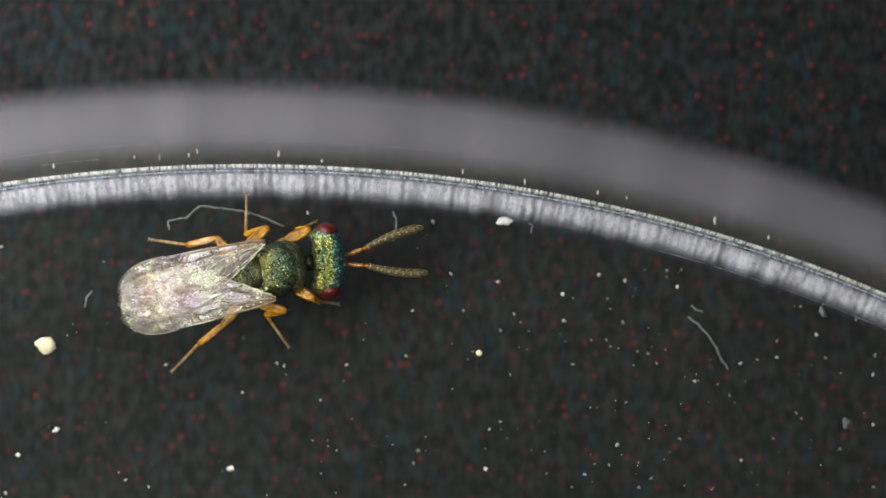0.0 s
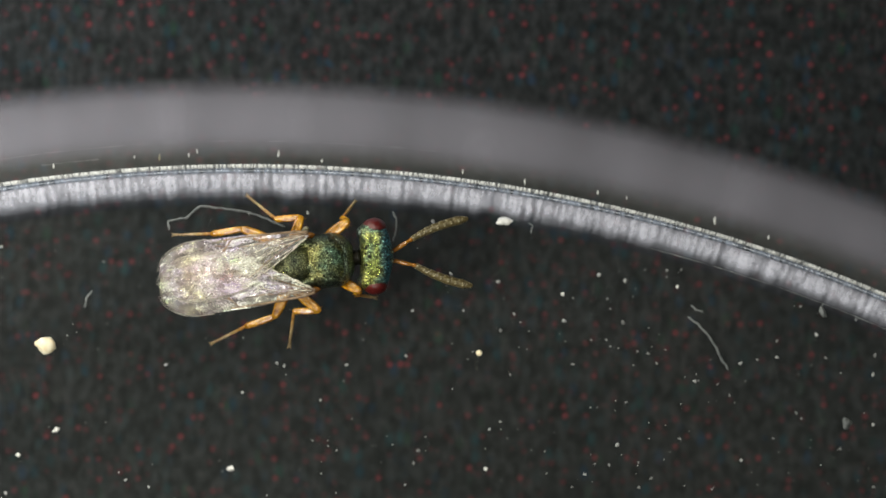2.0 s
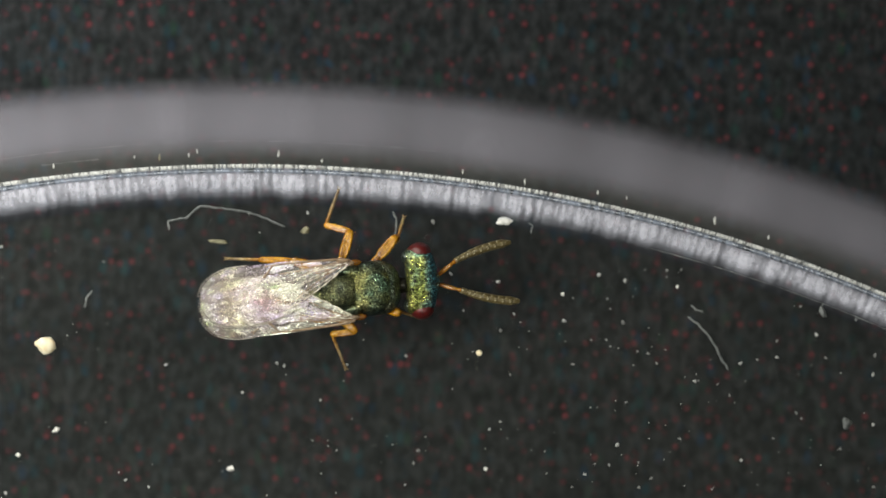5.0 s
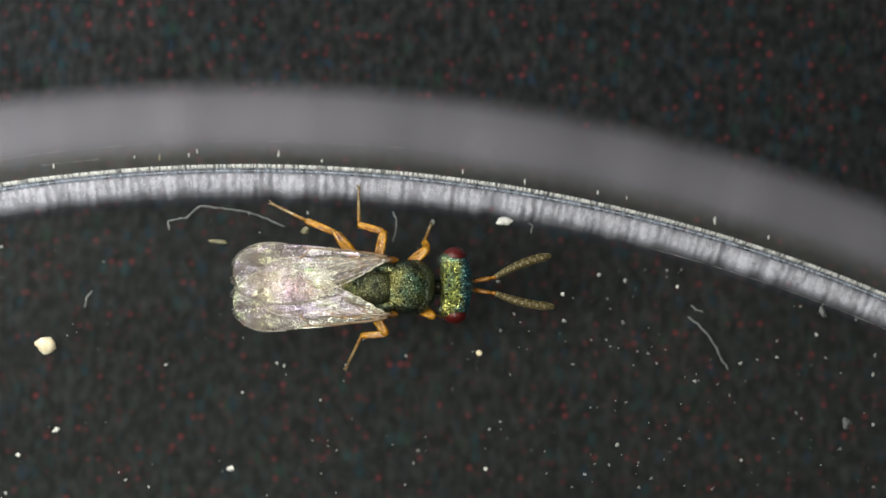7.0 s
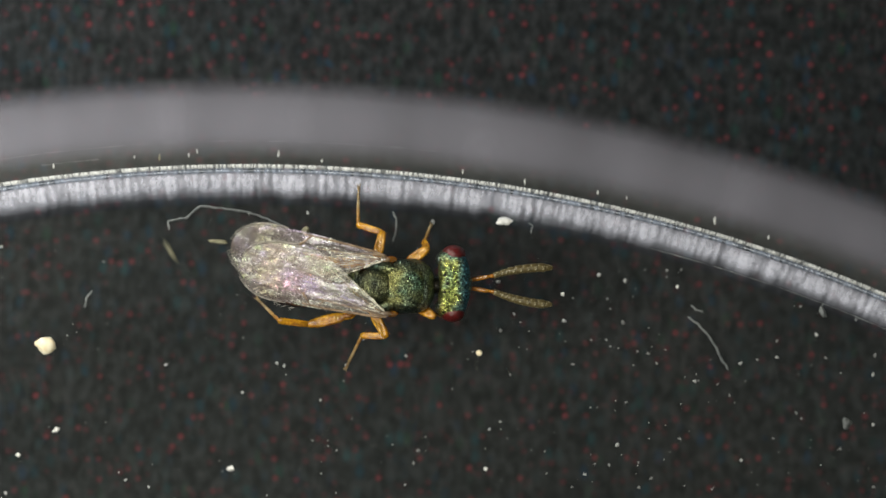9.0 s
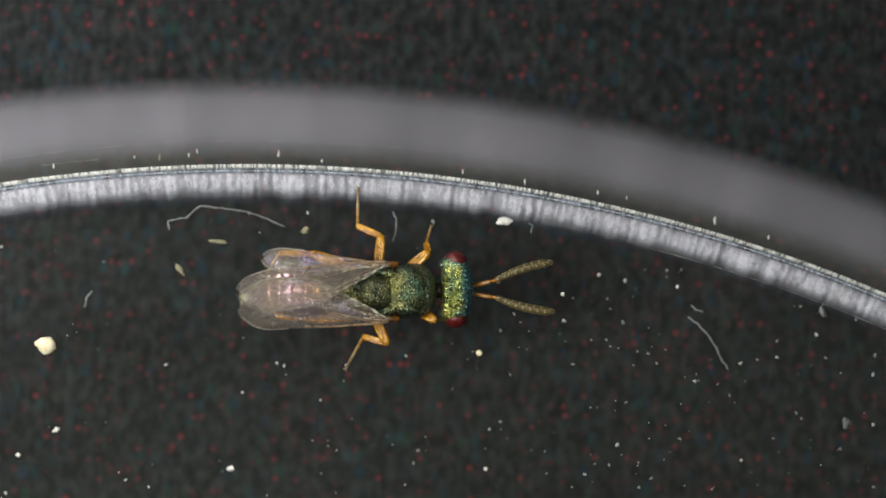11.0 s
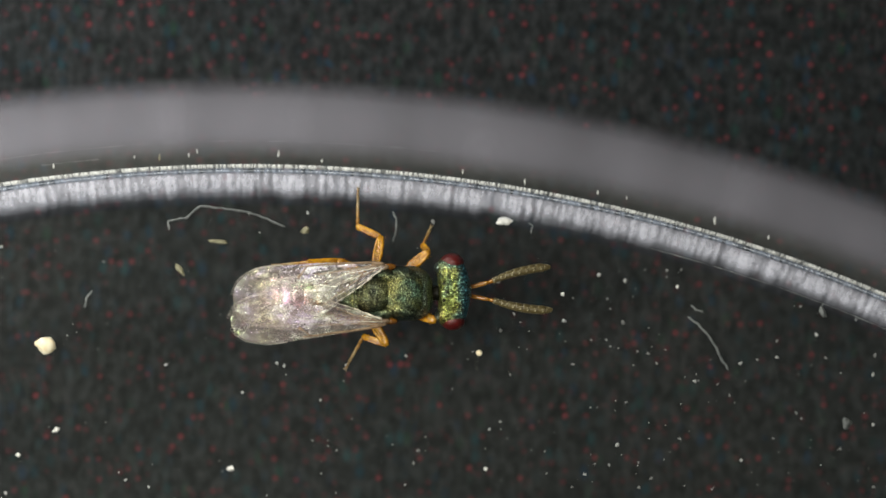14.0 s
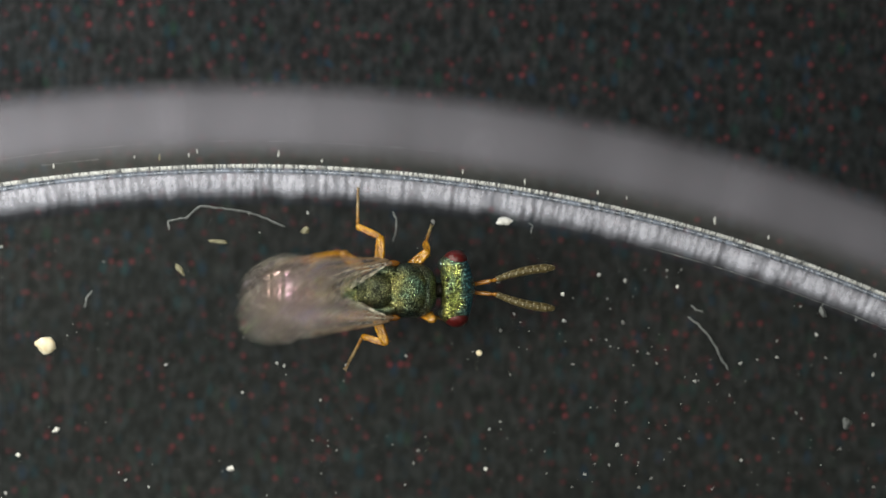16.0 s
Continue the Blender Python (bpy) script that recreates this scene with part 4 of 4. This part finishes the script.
STEP_LATE = {
    ("mid", "left"): ((9, 677, 412, 640, 395, 635, 330), (11.5, 674, 420, 640, 400, 634, 333), (16, 674, 420, 640, 400, 634, 333)),
    ("mid", "right"): ((9, 683, 595, 640, 585, 612, 652), (11.5, 685, 611, 643, 592, 612, 652), (16, 683, 608, 642, 590, 612, 652)),
    ("fore", "left"): ((9, 756, 440, 740, 440, 763, 398), (11.5, 758, 448, 740, 445, 763, 402), (16, 757, 445, 740, 444, 763, 401)),
    ("fore", "right"): ((9, 768, 560, 765, 556, 792, 562), (11.5, 771, 568, 765, 565, 795, 570), (16, 768, 566, 765, 560, 795, 568)),
    ("hind", "left"): ((7.5, 615, 485, 560, 490, 500, 480), (8, 600, 455, 545, 462, 490, 470), (8.5, 600, 436, 562, 402, 545, 380), (9, 595, 462, 535, 455, 470, 440), (11.5, 540, 446, 482, 452, 462, 516),
                       (12, 540, 454, 482, 462, 464, 522), (12.5, 572, 430, 545, 448, 480, 418), (13, 592, 520, 562, 492, 505, 425), (13.5, 572, 436, 520, 440, 470, 455), (14, 600, 462, 545, 465, 485, 470),
                       (14.5, 575, 444, 520, 447, 465, 480), (15, 620, 475, 560, 480, 500, 480), (15.5, 590, 440, 545, 440, 485, 452), (15.6, 600, 435, 545, 426, 475, 430), (15.7, 612, 437, 557, 421, 474, 408), (15.8, 605, 437, 528, 412, 456, 405), (15.9, 640, 440, 578, 415, 522, 400), (16, 605, 449, 560, 458, 490, 470)),
    ("hind", "right"): ((7, 610, 560, 560, 550, 500, 545), (8.5, 600, 550, 550, 545, 490, 540), (9, 548, 574, 490, 560, 455, 528), (11.5, 545, 560, 488, 550, 466, 500), (12, 560, 580, 502, 566, 470, 510),
                        (12.5, 590, 580, 545, 585, 480, 595), (13, 600, 560, 550, 555, 490, 545), (15.1, 600, 560, 550, 555, 490, 545), (15.2, 600, 570, 545, 560, 490, 545), (15.4, 565, 602, 500, 545, 455, 482), (15.5, 578, 596, 515, 572, 470, 545), (15.6, 600, 594, 545, 590, 495, 580), (15.8, 600, 586, 545, 592, 487, 618), (15.9, 602, 588, 570, 594, 528, 623), (16, 600, 560, 545, 555, 490, 545)),
}
HIP = {("fore", "left"): (34, 42, 52), ("fore", "right"): (46, -34, 44), ("mid", "left"): (-22, 50, 50), ("mid", "right"): (-28, -50, 48), ("hind", "left"): (-52, 38, 52), ("hind", "right"): (-46, -44, 50)}
# seconds, then spread, lift and roll of the forewings; each wing in three stretches
WING_L = ((0, -4, 5, 0), (1.9, -4, 5, 0), (2.1, -3, 4, 0), (3.4, -3, 4, 0), (3.5, -1, 5, 0), (3.6, 0, 26, 0), (3.7, 38, 30, 10), (3.8, 40, 30, 10), (3.9, -4, 30, -45), (4.0, -6, 2, 0), (4.2, -6, 0, 0), (5.2, -2, 0, 0), (6.2, -2, 33, 26), (6.3, -2, 33, 28))
WING_L2 = ((6.3, -2, 33, 28), (6.4, -2, 33, 28), (6.5, -3, 34, 30), (6.6, -10, 18, -30), (6.7, 0, 14, 0), (6.8, 2, 3, 0), (6.9, 2, 0, 0), (7.0, 2, 0, 0), (7.1, 3, 12, 0), (7.2, -2, 33, 0), (7.3, -2, 34, -5), (7.4, -6, 28, -45), (7.5, -19, 22, -82),
           (7.6, -16, 14, -74), (7.7, -12, 12, -20), (7.8, 2, 4, 0), (7.9, 3, 0, 0), (8.1, 3, 0, 0), (8.2, -1, 30, 22), (8.5, -1, 30, 32), (8.6, 2, 24, 10), (8.7, -6, 22, -10), (8.8, 8, 10, 0), (8.9, 19, 6, 0))
WING_L3 = ((8.9, 19, 6, 0), (9.0, 12, 4, 16), (9.2, 11, 6, 6), (10.2, 3, 0, 0), (11.3, -8, 16, -65), (11.4, 8, 16, 30), (11.6, 10, 16, 30), (11.7, 8, 16, 28), (11.8, -12, 20, -60), (11.9, -2, 14, -15), (12.0, 4, 16, 30), (12.2, 8, 15, 28),
           (12.3, -3, 28, 36), (12.5, -5, 36, 46), (12.7, -6, 26, 46), (12.8, -6, 20, 40), (12.9, -6, 8, 15), (13.0, -4, 5, 24), (13.2, 8, 5, 5), (13.3, 11, 2, 0), (13.4, 10, 7, 10), (13.5, 7, 5, 20))
WING_L4 = ((13.5, 7, 5, 20), (13.6, 5, 12, 0), (13.7, -4, 22, -20), (13.8, -2, 1, 2), (14.0, -5, 2, 0), (14.1, -3, 5, 3), (14.3, 1, 0, 0), (14.4, -2, 4, 4), (14.5, -8, 4, 7), (14.6, 0, 0, 0), (14.9, 3, 1, 0), (15.0, -7, 17, 25), (15.1, -17, 18, -50), (15.2, -12, 16, -30),
           (15.3, 0, 9, 8), (15.4, 1, 8, 8), (15.5, -3, 12, 2), (15.6, 1, 6, 4), (15.8, 3, 0, 4), (15.9, 3, 0, 0), (16, -3, 26, 24))
WING_R = ((0, 1, 4, 0), (1.9, 1, 4, 0), (2.1, 0, 3, 0), (3.4, 0, 3, 0), (3.5, 0, 5, 0), (3.6, 6, 32, 0), (3.7, 112, 20, 0), (3.8, 110, 20, 0), (3.9, 82, 28, 0), (4.0, 55, 48, 12), (4.1, 32, 44, 10), (4.2, 9, 48, 0), (4.6, 0, 0, 0), (5.2, -2, 0, 0), (6.2, 6, 43, 25), (6.3, 7, 43, 28))
WING_R2 = ((6.3, 7, 43, 28), (6.5, 11, 42, 24), (6.6, 0, 34, 0), (6.7, 0, 14, 0), (6.8, 2, 3, 0), (6.9, 2, 0, 0), (7.0, 2, 0, 0), (7.1, 4, 12, 0), (7.2, 5, 44, 0), (7.4, 5, 46, 0), (7.5, 8, 31, 34), (7.6, 6, 24, 28), (7.7, 3, 9, 0), (7.8, 3, 4, 0), (7.9, 2, 0, 0), (8.1, 2, 0, 0),
           (8.2, 4, 32, 22), (8.5, 6, 37, 30), (8.6, 0, 20, -20), (8.7, -4, 14, -30), (8.8, -6, 5, 0), (8.9, -13, 0, -4))
WING_R3 = ((8.9, -13, 0, -4), (9.0, -14, 4, -14), (9.2, -14, 0, -2), (10.2, 0, 0, 0), (11.3, -2, 20, -45), (11.4, 3, 22, -30), (11.5, 3, 8, -48), (11.6, 10, 8, -20), (11.7, 15, 8, -10), (11.8, 3, 20, -40), (11.9, -2, 14, -30), (12.0, 2, 18, -62), (12.1, 7, 10, -40), (12.2, 12, 8, -20),
           (12.3, 12, 46, 40), (12.5, 15, 52, 50), (12.7, 16, 48, 46), (12.8, 24, 40, 30), (12.9, 58, 32, 10), (13.0, 37, 31, 14), (13.1, 36, 32, 10), (13.2, 20, 30, 0), (13.3, 20, 28, 0), (13.4, 14, 14, -20), (13.5, 16, 16, -32))
WING_R4 = ((13.5, 16, 16, -32), (13.6, 10, 16, -15), (13.7, 4, 44, 0), (13.8, 12, 34, 0), (13.9, 3, 2, 15), (14.0, 4, 9, 34), (14.2, 2, 3, 10), (14.3, 2, 4, -15), (14.4, 15, 10, 0), (14.5, 2, 0, 0), (14.7, 2, 0, 0), (14.8, 6, 2, 10), (14.9, 5, 2, 10), (15.0, 2, 16, 26), (15.1, -2, 16, -15),
           (15.2, 1, 14, 0), (15.3, 0, 8, 8), (15.4, -1, 8, 8), (15.5, -3, 12, 4), (15.6, 0, 6, 4), (15.8, 1, 0, 4), (15.9, 1, 0, 0), (16, 4, 26, 24))
# seconds, then how far a hindwing has come loose from its forewing, its own spread and lift
BACK_L = ((0, 0, 0, 0), (10.5, 0, 0, 0), (11.3, 1, 33, 8), (11.4, 1, 33, 6), (11.5, 1, 31, 6), (11.6, 1, 42, 10), (11.7, 1, 34, 10), (11.8, 1, 28, 8), (11.9, 1, 25, 8), (12, 1, 18, 5), (12.1, 1, 12, 5), (12.2, 1, 27, 10), (12.3, 0, 0, 20), (16, 0, 0, 0))
BACK_R = ((0, 0, 0, 0), (6.5, 0, 8, 24), (6.6, 1, 50, 10), (6.7, 1, 22, 4), (6.8, 0, 5, 0), (7.4, 0, 5, 20), (7.5, 1, 45, 27), (7.6, 1, 50, 25), (7.7, 1, 36, 6), (7.8, 1, 30, 3), (7.9, 1, 25, 1), (8.1, 1, 22, 0), (8.2, 0, 4, 18), (12.8, 0, 0, 0), (12.9, 1, 6, 2), (13.0, 1, -3, 13), (13.3, 1, -2, 10), (13.4, 0, 5, 0), (16, 0, 0, 0))
# seconds, then the strength of the wings' flutter
FLUTTER = ((0, 0), (3.4, 0), (3.5, 0.4), (3.6, 1), (3.9, 1), (4.0, 0.5), (4.3, 0), (6.2, 0), (6.3, 0.8), (6.5, 1), (6.7, 0.5), (6.8, 0), (7.0, 0), (7.1, 0.7), (7.4, 0.9), (7.5, 0.8), (7.7, 0.2), (7.9, 0), (8.1, 0), (8.2, 0.9), (8.5, 0.6), (8.7, 0.6), (8.9, 0), (11.2, 0), (11.4, 0.5), (11.7, 0.2), (12.0, 0.5),
           (12.3, 0.6), (12.5, 0.5), (12.8, 0.5), (13.0, 0.15), (13.5, 0.2), (13.7, 0.7), (13.9, 0), (14.9, 0), (15.0, 0.7), (15.2, 0.5), (15.4, 0), (15.9, 0.6), (16.0, 2.4))
# seconds, how far the wings' hinges are drawn ahead
HINGE = ((0, 25), (0.5, 20), (1, 14), (2, 14), (3, 8), (4, 4), (16, 4))
# seconds, turn of the abdomen to the left, its lift
TAIL = ((0, 0, 0), (3.4, 0, 0), (4, -4, 0), (6.2, 0, -11), (6.6, 0, -10), (6.8, 0, 0), (7.3, 0, -4), (7.5, 1, 3), (7.8, 0, 0), (8.1, 0, 0), (8.3, 0, -10), (8.6, 0, -11), (9, 12, 0), (9.3, 12, 0), (11.4, 0, -12), (11.7, 1, -4), (11.8, 3, 3), (12.0, 0, -11), (12.2, -2, -11), (12.5, 12, -20), (12.8, 10, -4), (13, 4, 4), (13.5, 2, 0), (13.8, 0, 0), (14.6, 0, 0), (15, 17, 1), (15.5, 4, 0), (15.8, 0, 0), (16, 2, -4))


def both(early, late, t):
    return read(early, t) if t < late[0][0] else read(late, t)


def along(a, b, fix_end=None, length=0.0):
    """A pose at a whose x axis points to b; with fix_end the piece of that length ends in b."""
    d = (b - a)
    d = d.normalized() if d.length > 1e-9 else Vector((1, 0, 0))
    side = Vector((0, 0, 1)).cross(d)
    side = side.normalized() if side.length > 0.05 else Vector((0, 1, 0))
    up = d.cross(side)
    start = b - d * length if fix_end else a
    m = Matrix((d, side, up)).transposed().to_4x4()
    m.translation = start
    return m


HEIGHT = ((6.3, 50), (6.4, 50), (7.5, 60), (7.6, 118), (7.8, 118), (7.95, 50), (8.2, 50), (8.6, 50), (8.8, 122), (9.0, 70), (9.2, 50), (12.7, 50), (12.85, 124), (13.2, 124), (13.35, 60), (14.1, 60), (14.2, 118), (14.4, 118), (14.5, 60), (15.1, 60), (15.3, 118), (15.4, 110), (15.5, 60), (16, 55))
HEIGHT_R = ((6.3, 48), (15.25, 48), (15.35, 120), (15.5, 120), (15.6, 48), (16, 48))


def bend(knee, ankle, foot, a, b):
    """Knee and ankle for shin a and foot piece b, bent towards the wished ankle."""
    d = foot - knee
    n = d.normalized()
    far = max(abs(a - b) * 1.02, min(d.length, (a + b) * 0.998))
    knee = foot - n * far
    run = (a * a - b * b + far * far) / (2 * far)
    mid = knee + n * run
    off = ankle - mid
    off -= n * off.dot(n)
    off = off.normalized() if off.length > 1e-7 else Vector((0, 0, 1))
    return knee, mid + off * math.sqrt(max(0, a * a - run * run))


def motions():
    times = [round(0.1 * k, 1) for k in range(161)]
    rows = {}

    def key(ob, t, m):
        rows.setdefault(ob, []).append((t, m))

    for t in times:
        x, y, a = read(BODY, t)
        w = Matrix.Translation(px(x, y)) @ pose(0, 0, 0, 0, 0, a)
        key(wasp, t, w)
        inv = w.inverted()
        x, y, a = read(SKULL, t)
        h = inv @ Matrix.Translation(px(x, y, 66)) @ pose(0, 0, 0, 0, 8, a)
        key(head, t, h)
        # the straw flake clings under the abdomen until the wasp flicks it away
        if t < 8.85:
            key(flake, t, w @ pose(-215 * U, 0, 20 * U, 0, 0, -50))
        elif t > 9.05:
            key(flake, t, Matrix.Translation(px(318, 477)) @ pose(0, 0, 0, 0, 0, -50))
        elif t == 9.0:
            for when, x, y, z in ((8.9667, 282, 408, 25), (9.0333, 322, 481, 12)):
                key(flake, when, Matrix.Translation(px(x, y, z)) @ pose(0, 0, 0, 0, 0, -50))
        yaw, lift = read(TAIL, t)
        key(gaster, t, pose(-99 * U, 0, 60 * U, 0, lift, -yaw))
        for side, s, early, late in (("left", 1, FEELER_L, FEELER_L2), ("right", -1, FEELER_R, FEELER_R2)):
            ex, ey, tx, ty = both(early, late, t)
            scape, club = antennae[side]
            root = h @ (Vector((33, s * 7, 4)) * U)
            elbow, tip = inv @ px(ex, ey, 78), inv @ px(tx, ty, 62)
            m = along(root, elbow)
            key(scape, t, m)
            c = m.inverted() @ along(m @ Vector((46 * U, 0, 0)), tip) @ pose(0, 0, 0, 0, 0, s * 10)
            for piece in club:
                key(piece, t, c)
                c = c @ pose(SEG * U, 0, 0, 0, 0, -s * 2.6)
        for name, (leg, tib, tar) in legs.items():
            kx, ky, ax, ay, fx, fy = both(STEP[name], STEP_LATE[name], t)
            lf, lt, ls = (v * U for v in LEGS[name[0]])
            hip = Vector(HIP[name]) * U
            height = max(0.0, min(30.0, (math.hypot(fx - AXIS[0], fy - AXIS[1]) - WALL_R + 68) * 0.65))
            knee, ankle, foot = inv @ px(kx, ky), inv @ px(ax, ay), inv @ px(fx, fy, 2.5 + height)
            flat = math.hypot(knee.x - hip.x, knee.y - hip.y)
            knee.z = min(hip.z + math.sqrt(max(0, lf * lf - flat * flat)), (62 if name[0] == "fore" else 44) * U)
            ankle.z = 0.6 * knee.z + 0.4 * foot.z
            if name[0] == "hind" and t > 6.3:
                high = read(HEIGHT, t)[0] if name[1] == "left" else read(HEIGHT_R, t)[0]
                knee.z, ankle.z, foot.z = high * U, (high + 10) * U, (high + (8 if high > 80 else -25)) * U
            knee, ankle = bend(knee, ankle, foot, lt, ls)
            m = along(hip, knee, True, lf)
            key(leg, t, m)
            key(tib, t, m.inverted() @ along(knee, ankle))
            key(tar, t, m.inverted() @ along(ankle, foot))
    for k in range(481):
        t = round(k / 30, 4)
        ahead = read(HINGE, t)[0]
        beat = math.sin(2 * math.pi * k / 6) * read(FLUTTER, t)[0]
        for side, s, tables, back in (("left", 1, (WING_L, WING_L2, WING_L3, WING_L4), BACK_L), ("right", -1, (WING_R, WING_R2, WING_R3, WING_R4), BACK_R)):
            spread, lift, roll = read([a for a in tables if a[0][0] <= t][-1], t)
            up = 106 if s > 0 else 101
            spread, lift = spread + s * 5 * beat, lift + 12 * beat
            key(wings["fore", side], t, pose((ahead - 10) * U, s * 50 * U, up * U) @ pose(0, 0, 0, 0, 0, -s * spread) @ pose(0, 0, 0, 0, lift - 1, 0) @ pose(0, 0, 0, s * roll, 0, 0))
            loose, bs, bl = read(back, t)
            bs, bl, br = (a + (b - a) * loose for a, b in ((spread - 2, bs), (lift * 0.9, bl), (roll * 0.8, 0)))
            key(wings["hind", side], t, pose((ahead - 22) * U, s * 45 * U, (92 + 17 * loose) * U) @ pose(0, 0, 0, 0, 0, -s * bs) @ pose(0, 0, 0, 0, bl - 1.5, 0) @ pose(0, 0, 0, s * br, 0, 0))
    for ob, keyed in rows.items():
        walk(ob, keyed)


motions()
